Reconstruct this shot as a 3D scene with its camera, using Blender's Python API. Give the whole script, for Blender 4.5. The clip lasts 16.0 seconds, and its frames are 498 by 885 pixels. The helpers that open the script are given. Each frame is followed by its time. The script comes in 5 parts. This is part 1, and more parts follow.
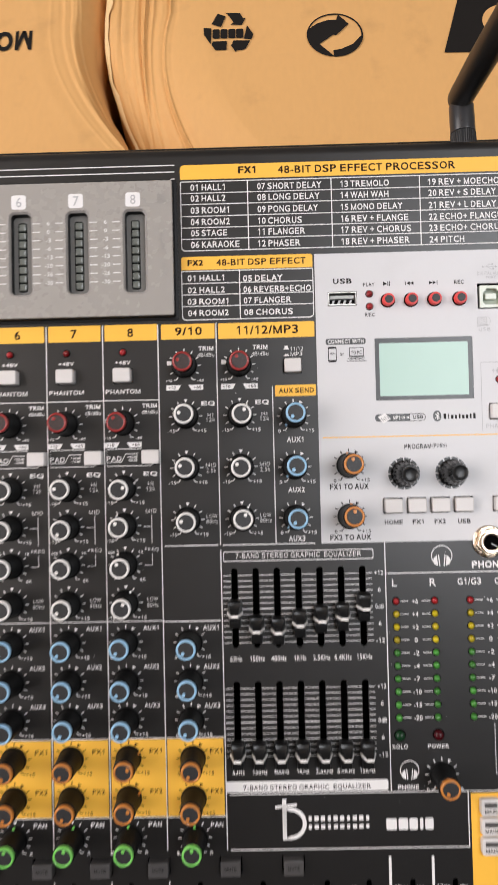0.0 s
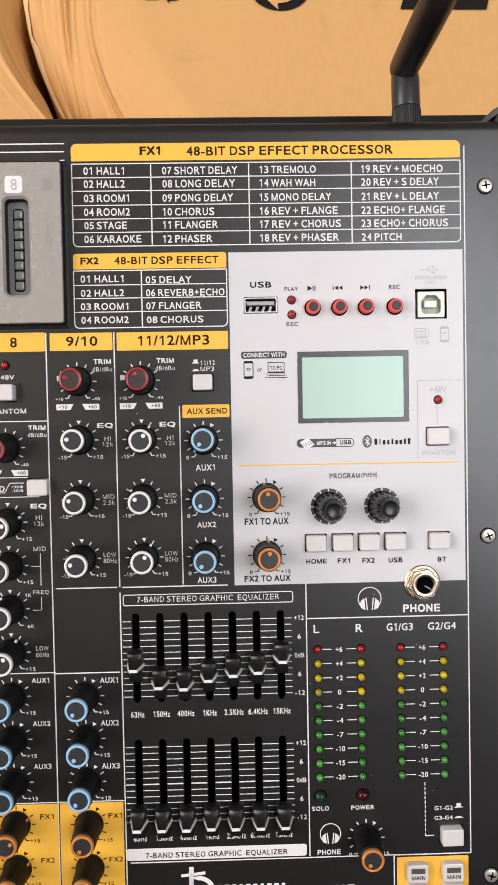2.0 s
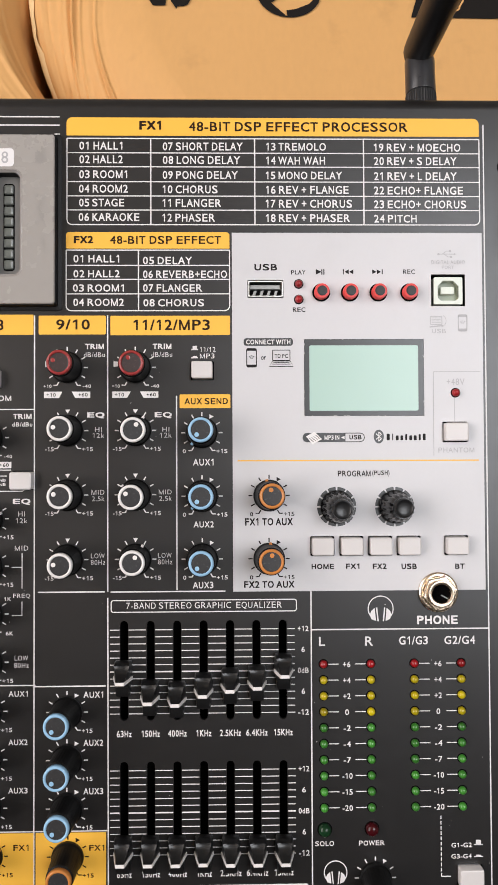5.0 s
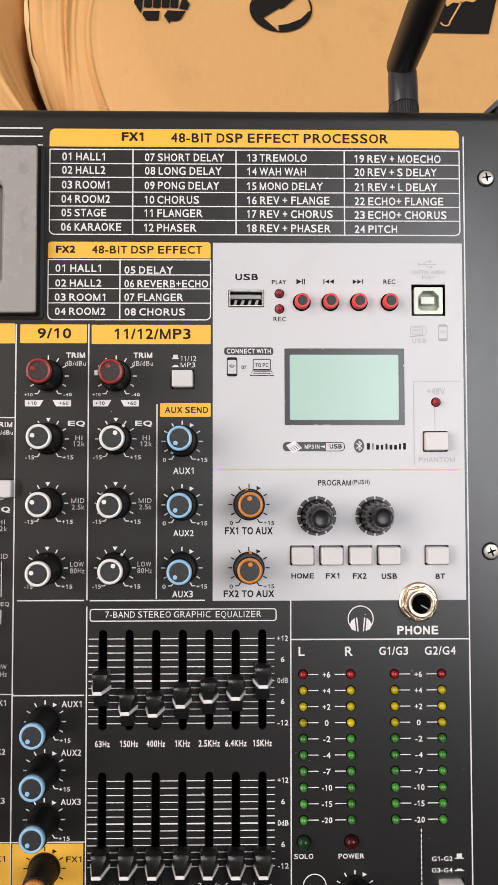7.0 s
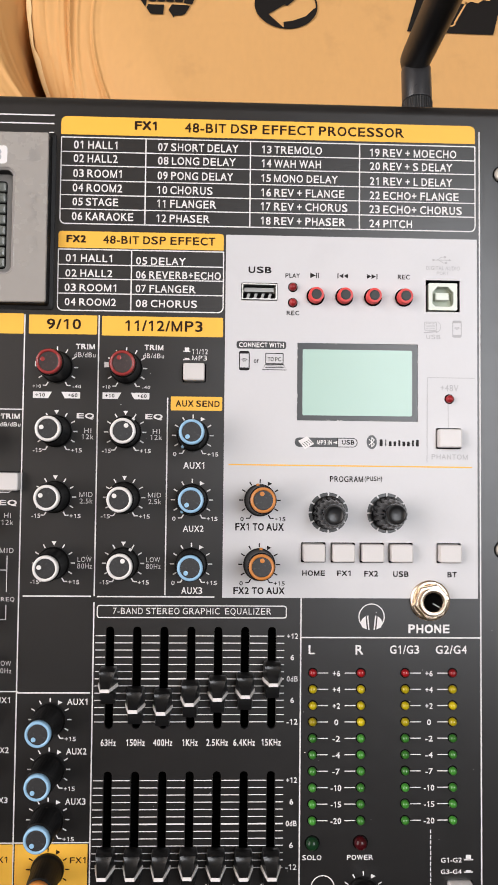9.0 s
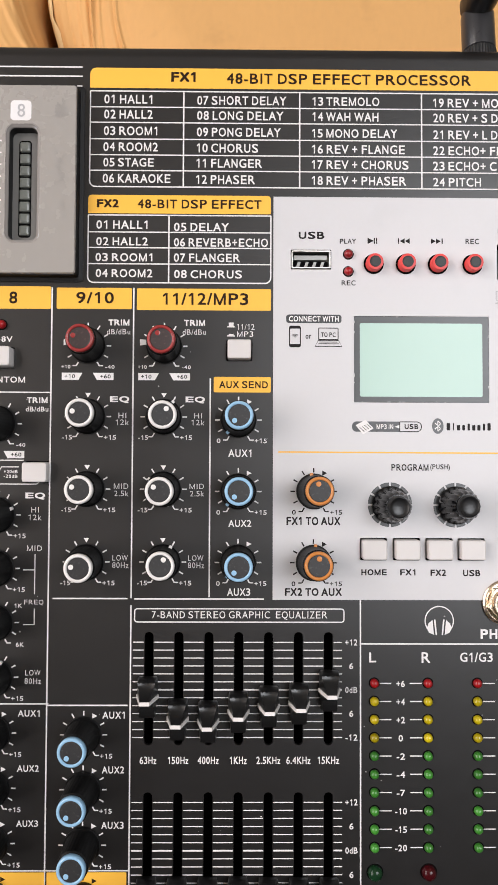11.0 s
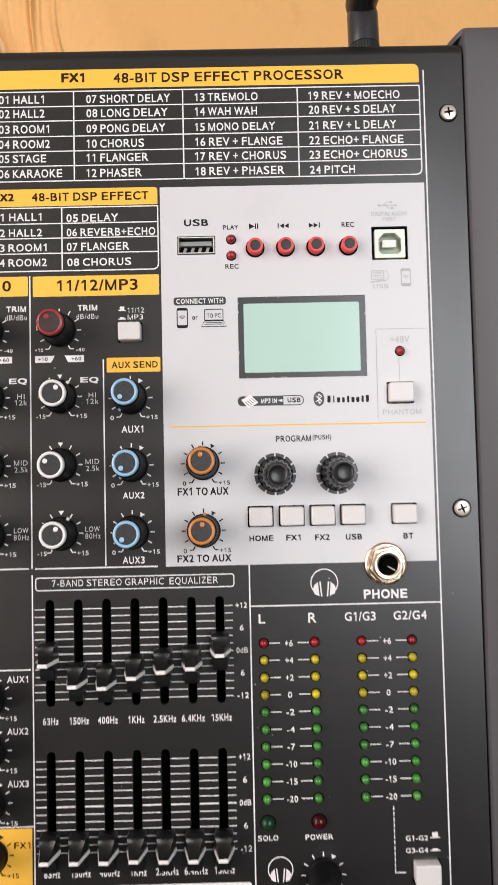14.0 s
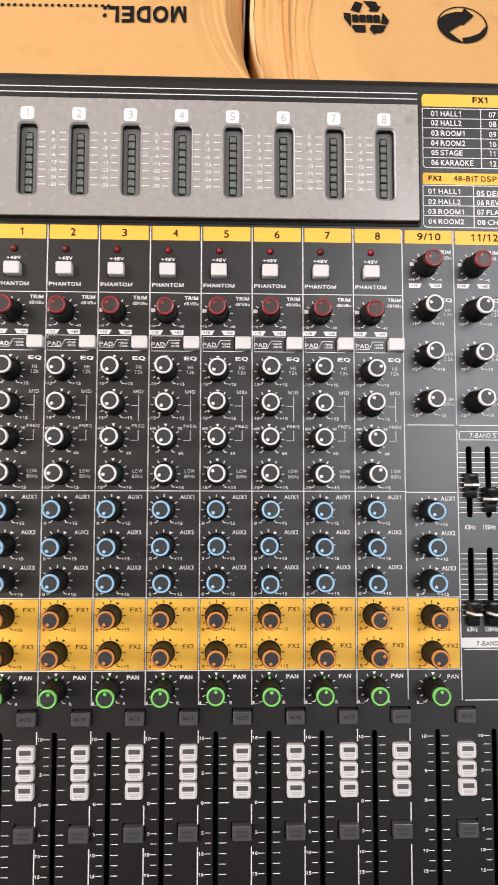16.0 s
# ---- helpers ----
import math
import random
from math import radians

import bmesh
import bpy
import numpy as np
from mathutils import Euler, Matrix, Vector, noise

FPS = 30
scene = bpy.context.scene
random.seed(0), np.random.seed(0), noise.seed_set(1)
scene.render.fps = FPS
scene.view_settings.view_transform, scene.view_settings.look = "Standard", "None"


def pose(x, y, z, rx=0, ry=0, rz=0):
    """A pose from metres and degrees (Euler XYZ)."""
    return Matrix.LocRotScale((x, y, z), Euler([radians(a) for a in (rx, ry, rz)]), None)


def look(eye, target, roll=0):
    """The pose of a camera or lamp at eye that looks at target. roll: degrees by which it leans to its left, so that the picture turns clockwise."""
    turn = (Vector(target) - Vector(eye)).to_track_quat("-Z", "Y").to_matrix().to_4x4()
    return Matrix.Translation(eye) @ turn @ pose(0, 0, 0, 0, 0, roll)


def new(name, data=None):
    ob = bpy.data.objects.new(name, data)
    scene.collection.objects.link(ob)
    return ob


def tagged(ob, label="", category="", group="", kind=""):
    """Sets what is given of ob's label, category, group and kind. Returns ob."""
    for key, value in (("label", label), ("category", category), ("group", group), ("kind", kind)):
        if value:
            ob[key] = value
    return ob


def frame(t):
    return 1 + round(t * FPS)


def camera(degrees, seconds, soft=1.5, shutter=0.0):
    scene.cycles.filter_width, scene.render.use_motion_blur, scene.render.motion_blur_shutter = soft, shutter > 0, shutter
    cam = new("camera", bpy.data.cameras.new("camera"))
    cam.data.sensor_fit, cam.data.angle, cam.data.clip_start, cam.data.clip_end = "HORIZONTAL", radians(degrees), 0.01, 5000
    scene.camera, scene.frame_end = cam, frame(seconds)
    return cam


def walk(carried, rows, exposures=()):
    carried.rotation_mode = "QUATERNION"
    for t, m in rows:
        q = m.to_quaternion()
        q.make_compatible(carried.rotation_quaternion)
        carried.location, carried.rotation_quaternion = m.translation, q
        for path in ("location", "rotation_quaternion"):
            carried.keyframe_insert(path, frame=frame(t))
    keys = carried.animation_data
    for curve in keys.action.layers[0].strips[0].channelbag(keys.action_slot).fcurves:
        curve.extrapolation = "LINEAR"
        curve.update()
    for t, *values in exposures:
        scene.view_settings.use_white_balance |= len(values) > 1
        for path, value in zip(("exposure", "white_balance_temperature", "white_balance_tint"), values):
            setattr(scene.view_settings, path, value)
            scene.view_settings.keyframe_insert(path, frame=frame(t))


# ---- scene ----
# The console's panel is its own plane: x to the right, y towards the rear edge, z out of the panel, in millimetres.
cam = camera(38.0, 16.0, soft=1.35, shutter=0.33)
SLOPE, CARTON_TOP = 17.0, 0.30
PANEL = pose(0, 0, CARTON_TOP + 0.155, SLOPE, 0, 0)
ROWS = [
    (0.0, -29.67, -101.07, 351.26, 1.609, 0.827, -1.315),
    (0.5, -31.38, -69.16, 308.63, 0.299, -0.871, -1.534),
    (1.0, -14.25, -71.47, 304.60, -0.916, -1.092, -1.552),
    (1.5, 6.31, -74.62, 307.02, -1.570, -1.262, -1.368),
    (2.0, -0.02, -70.94, 306.62, -1.652, -1.275, -1.061),
    (2.5, -8.23, -69.71, 303.59, -1.507, -1.018, -0.735),
    (3.0, -10.74, -72.20, 296.13, -1.013, -0.939, -0.480),
    (3.5, -3.41, -82.39, 293.93, -0.294, -1.166, -0.412),
    (4.0, 0.28, -89.11, 286.36, 0.504, -1.297, -0.411),
    (4.2, -1.09, -88.36, 283.57, 0.613, -1.263, -0.401),
    (6.3, 9.10, -89.84, 284.02, 2.013, -0.837, -0.078),
    (6.5, 10.23, -90.66, 283.61, 2.000, -0.852, -0.100),
    (7.0, 9.66, -89.88, 283.88, 2.186, -0.799, -0.070),
    (7.5, 10.17, -89.72, 284.60, 2.335, -0.737, 0.018),
    (8.0, 11.52, -90.55, 283.69, 2.362, -0.892, 0.169),
    (8.5, 8.21, -91.50, 283.86, 2.312, -1.262, 0.377),
    (9.0, 0.18, -92.51, 279.78, 2.326, -1.856, 0.559),
    (9.5, -15.67, -100.24, 242.00, 2.230, -2.507, 0.741),
    (9.7, -20.96, -97.96, 240.99, 2.194, -2.462, 0.729),
    (11.8, -6.85, -93.90, 256.52, 1.959, 0.306, -0.324),
    (12.0, -7.21, -92.87, 251.35, 2.088, 0.351, -0.459),
    (12.5, -4.91, -93.59, 247.26, 1.980, 0.710, -0.708),
    (13.0, 1.84, -96.42, 250.84, 2.229, 0.586, -0.942),
    (13.5, 18.70, -102.74, 257.10, 2.698, -0.008, -1.183),
    (14.0, 28.67, -108.19, 266.22, 2.637, -0.385, -1.261),
    (14.5, -18.45, -137.51, 324.96, 3.769, -1.621, -1.538),
    (15.0, -83.19, -158.05, 359.38, 3.980, -1.158, -0.997),
    (15.5, -142.93, -172.40, 376.37, 3.864, -1.569, -0.581),
    (16.0, -175.39, -178.94, 386.20, 4.234, -1.992, 0.094),
]
walk(cam, [(t, PANEL @ pose(x / 1000, y / 1000, z / 1000, rx, ry, rz)) for t, x, y, z, rx, ry, rz in ROWS],
     exposures=[(0.0, 0.88), (0.8, 0.96), (2.5, 0.97), (4.2, 0.91), (8.0, 0.90), (9.5, 0.98), (12.0, 0.95), (13.8, 0.99), (14.5, 1.03), (15.2, 1.12), (16.0, 1.17)])

# ---- world and light ----
world = bpy.data.worlds.new("daylight")
world.use_nodes = True
scene.world = world
sky = world.node_tree.nodes.new("ShaderNodeTexSky")
sky.sky_type, sky.sun_disc, sky.sun_elevation, sky.sun_rotation = "NISHITA", False, radians(45), radians(200)
world.node_tree.links.new(sky.outputs[0], world.node_tree.nodes["Background"].inputs[0])
world.node_tree.nodes["Background"].inputs[1].default_value = 0.12


def area_lamp(name, where, target, w, h, watts, colour):
    lamp = bpy.data.lights.new(name, "AREA")
    lamp.shape, lamp.size, lamp.size_y, lamp.energy, lamp.color = "RECTANGLE", w, h, watts, colour
    ob = new(name, lamp)
    ob.matrix_world = look(where, target) if target else pose(*where)
    return tagged(ob, "daylight that falls in through the window opening", "light", kind="structure")


ROOM = dict(x0=-1.7, x1=2.1, y0=-1.5, y1=1.5, z1=2.6)
area_lamp("window_light", (-1.66, -0.1, 1.75), (0, 0, 0.5), 2.2, 1.3, 25, (1.0, 0.895, 0.815))
area_lamp("skylight", (1.0, -0.42, 2.61), None, 1.15, 1.3, 20, (0.98, 0.985, 1.0))

# ---- materials ----


def material(name, colour, rough=0.5, metal=0.0, vary=0.15, grain=400.0, bump=0.0, coat=0.0, spec=0.5, lamp=False, stretch=None, smudge=0.0, blots=38.0):
    """Painted or moulded surface: base colour broken up at two scales, roughness to match, fine relief."""
    m = bpy.data.materials.new(name)
    m.use_nodes = True
    n, l = m.node_tree.nodes, m.node_tree.links
    b = n["Principled BSDF"]
    b.inputs["Metallic"].default_value = metal
    b.inputs["Specular IOR Level"].default_value = spec
    b.inputs["Coat Weight"].default_value = coat
    b.inputs["Coat Roughness"].default_value = 0.15
    co = n.new("ShaderNodeTexCoord")
    fine, wide = n.new("ShaderNodeTexNoise"), n.new("ShaderNodeTexNoise")
    for t, s, d in ((fine, grain, 3), (wide, grain / 14, 4)):
        t.inputs["Scale"].default_value, t.inputs["Detail"].default_value = s, d
        if stretch:
            way = n.new("ShaderNodeMapping")
            way.inputs["Scale"].default_value = stretch if t is wide else (1, 0.35, 1)
            l.new(co.outputs["Object"], way.inputs["Vector"])
            l.new(way.outputs[0], t.inputs["Vector"])
        else:
            l.new(co.outputs["Object"], t.inputs["Vector"])
    add = n.new("ShaderNodeMath")
    add.operation = "ADD"
    l.new(fine.outputs[0], add.inputs[0])
    l.new(wide.outputs[0], add.inputs[1])
    mix = n.new("ShaderNodeMix")
    mix.data_type = "RGBA"
    l.new(add.outputs[0], mix.inputs["Factor"])
    half = n.new("ShaderNodeMath")
    half.operation, half.inputs[1].default_value = "MULTIPLY", 0.5
    l.new(add.outputs[0], half.inputs[0])
    l.new(half.outputs[0], mix.inputs["Factor"])
    mix.inputs["A"].default_value = (*[c * (1 - vary) for c in colour], 1)
    mix.inputs["B"].default_value = (*[min(1, c * (1 + vary)) for c in colour], 1)
    if smudge:
        blot, span, hsv = n.new("ShaderNodeTexNoise"), n.new("ShaderNodeMapRange"), n.new("ShaderNodeHueSaturation")
        blot.inputs["Scale"].default_value, blot.inputs["Detail"].default_value = blots, 6
        l.new(co.outputs["Object"], blot.inputs["Vector"])
        span.inputs["From Min"].default_value, span.inputs["From Max"].default_value = 0.58, 0.74
        span.inputs["To Min"].default_value, span.inputs["To Max"].default_value = 1.0, 1.0 - smudge
        l.new(blot.outputs[0], span.inputs["Value"])
        l.new(span.outputs[0], hsv.inputs["Value"])
        l.new(mix.outputs["Result"], hsv.inputs["Color"])
        l.new(hsv.outputs[0], b.inputs["Base Color"])
    elif lamp:
        info, span, hsv = n.new("ShaderNodeObjectInfo"), n.new("ShaderNodeMapRange"), n.new("ShaderNodeHueSaturation")
        span.inputs["To Min"].default_value, span.inputs["To Max"].default_value = 0.55, 1.35
        l.new(info.outputs["Random"], span.inputs["Value"])
        l.new(span.outputs[0], hsv.inputs["Value"])
        l.new(mix.outputs["Result"], hsv.inputs["Color"])
        l.new(hsv.outputs[0], b.inputs["Base Color"])
    else:
        l.new(mix.outputs["Result"], b.inputs["Base Color"])
    ramp = n.new("ShaderNodeMapRange")
    ramp.inputs["To Min"].default_value, ramp.inputs["To Max"].default_value = max(0.02, rough - 0.08), min(1, rough + 0.08)
    l.new(half.outputs[0], ramp.inputs["Value"])
    l.new(ramp.outputs[0], b.inputs["Roughness"])
    if bump:
        bp = n.new("ShaderNodeBump")
        bp.inputs["Strength"].default_value, bp.inputs["Distance"].default_value = bump, 0.0002
        l.new(fine.outputs[0], bp.inputs["Height"])
        l.new(bp.outputs[0], b.inputs["Normal"])
    return m


M_PANEL = material("black_powder_coat", (0.0073, 0.0062, 0.0060), 0.36, vary=0.12, grain=2500, bump=0.10, spec=0.72)
M_BODY = material("black_steel", (0.006, 0.006, 0.006), 0.6, vary=0.15, grain=1800, bump=0.15, spec=0.3)
M_CHEEK = material("grey_moulded_plastic", (0.085, 0.078, 0.082), 0.5, vary=0.1, grain=2500, bump=0.3)
M_TRAYGLOSS = material("polished_grey_plastic", (0.28, 0.258, 0.245), 0.14, vary=0.06, grain=900, spec=0.9)
# Near-black that holds the shade on the frame's sides and window walls.
M_TRAYSHADE = material("dark_frame_side", (0.012, 0.0115, 0.012), 0.5, vary=0.1, grain=1500, spec=0.2)
M_TRAY = material("grey_plastic", (0.34, 0.315, 0.292), 0.27, vary=0.05, grain=260, spec=0.75, smudge=0.04)
M_SHEET = material("white_overlay", (0.60, 0.588, 0.60), 0.4, vary=0.03, grain=900, smudge=0.03)
M_YELLOW = material("yellow_ink", (0.90, 0.48, 0.052), 0.5, vary=0.04, grain=1500)
M_INK = material("white_ink", (0.77, 0.745, 0.74), 0.55, vary=0.05, grain=1500)
M_DARK = material("black_ink", (0.012, 0.010, 0.010), 0.55, vary=0.1, grain=1500, spec=0.2)
M_BROWN = material("brown_black_ink", (0.026, 0.012, 0.004), 0.55, vary=0.1, grain=1500, spec=0.15)
M_PALE = material("pale_grey_ink", (0.42, 0.41, 0.42), 0.5, vary=0.08, grain=1500)
M_KEYWIN = material("key_window_grey", (0.075, 0.07, 0.068), 0.4, vary=0.1, grain=900)
# Near-black without sheen, painted in for the shade inside slots and holes.
M_HOLE = material("dark_inside", (0.003, 0.003, 0.003), 0.85, vary=0.1, grain=500, spec=0.05)
M_KNOB = material("black_rubber_knob", (0.0040, 0.0040, 0.0042), 0.48, vary=0.2, grain=1500, bump=0.2, spec=0.2)
M_KNOBTOP = material("worn_knob_face", (0.019, 0.0185, 0.0195), 0.48, vary=0.6, grain=2200, bump=0.2, smudge=-1.6, blots=900.0)
M_RED = material("red_ring", (0.29, 0.035, 0.034), 0.22, vary=0.15, grain=900)
M_REDTOP = material("worn_red_knob_face", (0.032, 0.018, 0.017), 0.42, vary=0.6, grain=2200, bump=0.2, smudge=-1.4, blots=900.0)
M_RINGW = material("white_ring", (0.78, 0.75, 0.73), 0.3, vary=0.04, grain=1500)
M_BLUE = material("blue_ring", (0.29, 0.50, 0.70), 0.2, vary=0.06, grain=1500)
M_ORANGE = material("orange_ring", (0.54, 0.20, 0.045), 0.2, vary=0.06, grain=1500)
M_GREEN = material("green_ring", (0.18, 0.56, 0.11), 0.2, vary=0.06, grain=1500)
M_GLOSS = material("glossy_black_plastic", (0.0028, 0.0028, 0.0032), 0.17, vary=0.25, grain=600, spec=0.38)
M_PUSH = material("satin_black_plastic", (0.006, 0.006, 0.0066), 0.34, vary=0.25, grain=900, spec=0.5)
M_CAP = material("black_fader_plastic", (0.006, 0.006, 0.0064), 0.33, vary=0.08, grain=900, spec=0.6)
M_BUTTON = material("cream_button", (0.64, 0.605, 0.59), 0.38, vary=0.03, grain=900)
M_MUTE = material("smoked_button", (0.064, 0.060, 0.060), 0.35, vary=0.08, grain=900)
M_REDBTN = material("red_rubber", (0.72, 0.055, 0.05), 0.45, vary=0.08, grain=900)
M_PINKBTN = material("coral_red_button", (0.80, 0.10, 0.11), 0.35, vary=0.05, grain=900)
M_LED_R = material("red_lens", (0.27, 0.005, 0.008), 0.3, vary=0.15, grain=900, coat=0.25, lamp=True)
M_LED_Y = material("yellow_lens", (0.44, 0.34, 0.004), 0.3, vary=0.2, grain=300, coat=0.25, lamp=True)
M_LED_G = material("green_lens", (0.042, 0.20, 0.025), 0.3, vary=0.3, grain=300, coat=0.25, lamp=True)
M_LED_DG = material("dark_green_lens", (0.007, 0.032, 0.012), 0.2, vary=0.2, grain=900, spec=0.3)
M_LED_DR = material("dark_red_lens", (0.045, 0.003, 0.005), 0.2, vary=0.2, grain=900, spec=0.3)
M_STEEL = material("bright_steel", (0.80, 0.78, 0.74), 0.34, metal=1.0, vary=0.08, grain=900)
M_CHROME = material("nickel_plate", (0.86, 0.70, 0.54), 0.26, metal=1.0, vary=0.06, grain=500)
M_LCD = material("mint_display", (0.43, 0.60, 0.53), 0.22, vary=0.03, grain=60, spec=0.35)
M_BEZEL = material("display_bezel", (0.04, 0.042, 0.044), 0.3, vary=0.2, grain=700)
M_USBIN = material("white_usb_tongue", (0.70, 0.74, 0.66), 0.4, vary=0.06, grain=900)
M_USBFLOOR = material("grey_green_plastic", (0.30, 0.35, 0.26), 0.4, vary=0.2, grain=600)
M_DULL = material("dull_tinned_steel", (0.30, 0.30, 0.29), 0.42, metal=0.9, vary=0.1, grain=700)
M_SCREW = material("zinc_plated_steel", (0.74, 0.68, 0.60), 0.36, metal=0.8, vary=0.08, grain=900)
M_ANT = material("antenna_black", (0.013, 0.013, 0.014), 0.42, vary=0.2, grain=1200, bump=0.15)
M_ANTBASE = material("antenna_base_satin", (0.035, 0.034, 0.036), 0.3, vary=0.15, grain=1200)
M_WALL = material("painted_wall", (0.24, 0.225, 0.20), 0.8, vary=0.05, grain=40, bump=0.1)
# For the unseen front wall: dark only to dim what the panel reflects.
M_FRONT = material("dark_curtain", (0.03, 0.027, 0.024), 0.9, vary=0.2, grain=60, bump=0.2)
M_CEIL = material("white_ceiling", (0.80, 0.78, 0.76), 0.85, vary=0.05, grain=40)
M_FLOOR = material("tiled_floor", (0.40, 0.37, 0.34), 0.4, vary=0.1, grain=20)
M_CARD = material("corrugated_cardboard", (0.68, 0.372, 0.134), 0.72, vary=0.09, grain=260, bump=0.12, stretch=(0.8, 0.12, 1), smudge=0.10)
M_TORN = material("torn_paper_edge", (0.78, 0.54, 0.27), 0.85, vary=0.12, grain=400, bump=0.4)
M_PRINT = material("black_carton_print", (0.014, 0.012, 0.011), 0.8, vary=0.2, grain=300, spec=0.12)

# ---- mesh helpers, in millimetres ----


def link_mesh(name, verts, faces, mat, parent=None, label="", smooth=False, scale=0.001):
    me = bpy.data.meshes.new(name)
    me.from_pydata([tuple(c * scale for c in v) for v in verts], [], faces)
    me.validate()
    me.materials.append(mat)
    if smooth:
        me.set_sharp_from_angle(angle=radians(35))
        me.polygons.foreach_set("use_smooth", [len(p.vertices) < 5 for p in me.polygons])
    ob = new(name, me)
    ob.parent = parent
    if label:
        ob["label"] = label
    return ob


def again(ob, x, y, z=0.0, rz=0.0, parent=None, tilt=(0.0, 0.0)):
    """Another object on the same mesh, with its parts, at a place of the panel."""
    made = {}
    for o in (ob, *ob.children_recursive):
        made[o] = o.copy()
        scene.collection.objects.link(made[o])
        made[o].parent = made.get(o.parent, o.parent)
    top = made[ob]
    if parent:
        top.parent = parent
    top.matrix_basis = pose(x / 1000, y / 1000, z / 1000, tilt[0], tilt[1], rz)
    return top


def put(ob, x, y, z=0.0, rz=0.0, tilt=(0.0, 0.0)):
    ob.matrix_basis = pose(x / 1000, y / 1000, z / 1000, tilt[0], tilt[1], rz)
    return ob


def rounded(cx, cy, w, h, r, n=4):
    """Outline of a rounded rectangle, anticlockwise. r: one radius, or four from lower right on."""
    r = [r] * 4 if not isinstance(r, (list, tuple)) else r
    out = []
    for k, (sx, sy) in enumerate(((1, -1), (1, 1), (-1, 1), (-1, -1))):
        q = max(r[k], 1e-3)
        x, y = cx + sx * (w / 2 - q), cy + sy * (h / 2 - q)
        for i in range(n + 1):
            a = radians(-90 + 90 * k + 90 * i / n)
            out.append((x + q * math.cos(a), y + q * math.sin(a)))
    return out


class Solid:
    """Vertices and faces gathered for one mesh."""

    def __init__(self):
        self.v, self.f = [], []

    def rings(self, rings, cap0=True, cap1=True):
        """Loops of equal length, joined one to the next, outermost sense anticlockwise seen from +z, rising."""
        base, n = len(self.v), len(rings[0])
        for ring in rings:
            self.v += ring
        for k in range(len(rings) - 1):
            a, b = base + k * n, base + (k + 1) * n
            self.f += [(a + i, a + (i + 1) % n, b + (i + 1) % n, b + i) for i in range(n)]
        if cap0:
            self.f.append(tuple(range(base + n - 1, base - 1, -1)))
        if cap1:
            self.f.append(tuple(range(base + (len(rings) - 1) * n, base + len(rings) * n)))
        return self

    def flat(self, outline, z):
        base = len(self.v)
        self.v += [(x, y, z) for x, y in outline]
        self.f.append(tuple(range(base, base + len(outline))))
        return self

    def bar(self, x0, y0, x1, y1, z, w):
        """A printed line of width w."""
        d = math.hypot(x1 - x0, y1 - y0) or 1
        nx, ny = -(y1 - y0) / d * w / 2, (x1 - x0) / d * w / 2
        return self.flat([(x0 - nx, y0 - ny), (x1 - nx, y1 - ny), (x1 + nx, y1 + ny), (x0 + nx, y0 + ny)], z)

    def box(self, cx, cy, w, h, z0, z1, r=0.0, bevel=0.0):
        o = [(x, y, z0) for x, y in rounded(cx, cy, w, h, r)]
        if not bevel:
            return self.rings([o, [(x, y, z1) for x, y, _ in o]])
        i = rounded(cx, cy, w - 2 * bevel, h - 2 * bevel, max(0.05, r - bevel))
        m = rounded(cx, cy, w - 0.6 * bevel, h - 0.6 * bevel, max(0.05, r - 0.3 * bevel))
        return self.rings([o, [(x, y, z1 - bevel) for x, y, _ in o], [(x, y, z1 - 0.3 * bevel) for x, y in m], [(x, y, z1) for x, y in i]])

    def lathe(self, profile, n=32, x=0.0, y=0.0, cap0=True, cap1=True, wave=None):
        rings = []
        for r, z in profile:
            ring = []
            for i in range(n):
                a = 2 * math.pi * i / n
                q = r * (wave(a, z) if wave else 1)
                ring.append((x + q * math.cos(a), y + q * math.sin(a), z))
            rings.append(ring)
        return self.rings(rings, cap0, cap1)

    def outline(self, pts, w, z, closed=True):
        """A printed outline of width w along the points."""
        n = len(pts)
        base = len(self.v)
        for i in range(n):
            a, b, c = pts[i - 1 if closed or i else 0], pts[i], pts[(i + 1) % n if closed or i < n - 1 else i]
            dx, dy = c[0] - a[0], c[1] - a[1]
            d = math.hypot(dx, dy) or 1
            self.v += [(b[0] + dy / d * w / 2, b[1] - dx / d * w / 2, z), (b[0] - dy / d * w / 2, b[1] + dx / d * w / 2, z)]
        for i in range(n if closed else n - 1):
            a, b = base + 2 * i, base + 2 * ((i + 1) % n)
            self.f.append((a, b, b + 1, a + 1))
        return self

    def make(self, name, mat, parent=None, label="", smooth=False):
        return link_mesh(name, self.v, self.f, mat, parent, label, smooth)


def arc(cx, cy, r, a0, a1, n=24):
    return [(cx + r * math.cos(radians(a0 + (a1 - a0) * i / n)), cy + r * math.sin(radians(a0 + (a1 - a0) * i / n))) for i in range(n + 1)]


GLYPHS, ADVANCE = {}, {}


def outline_of(text):
    """A text in the built-in font, as vertices and faces."""
    cu = bpy.data.curves.new("lettering", "FONT")
    cu.body, cu.size, cu.resolution_u = text, 1.0, 3
    ob = bpy.data.objects.new("lettering", cu)
    me = ob.to_mesh()
    v, f = [(p.co[0], p.co[1]) for p in me.vertices], [tuple(p.vertices) for p in me.polygons]
    ob.to_mesh_clear()
    bpy.data.objects.remove(ob)
    bpy.data.curves.remove(cu)
    return v, f


def advance(c):
    if c not in ADVANCE:
        span = lambda t: max(p[0] for p in outline_of(t)[0])
        ADVANCE[c] = span("H" + c + "H") - span("HH")
    return ADVANCE[c]


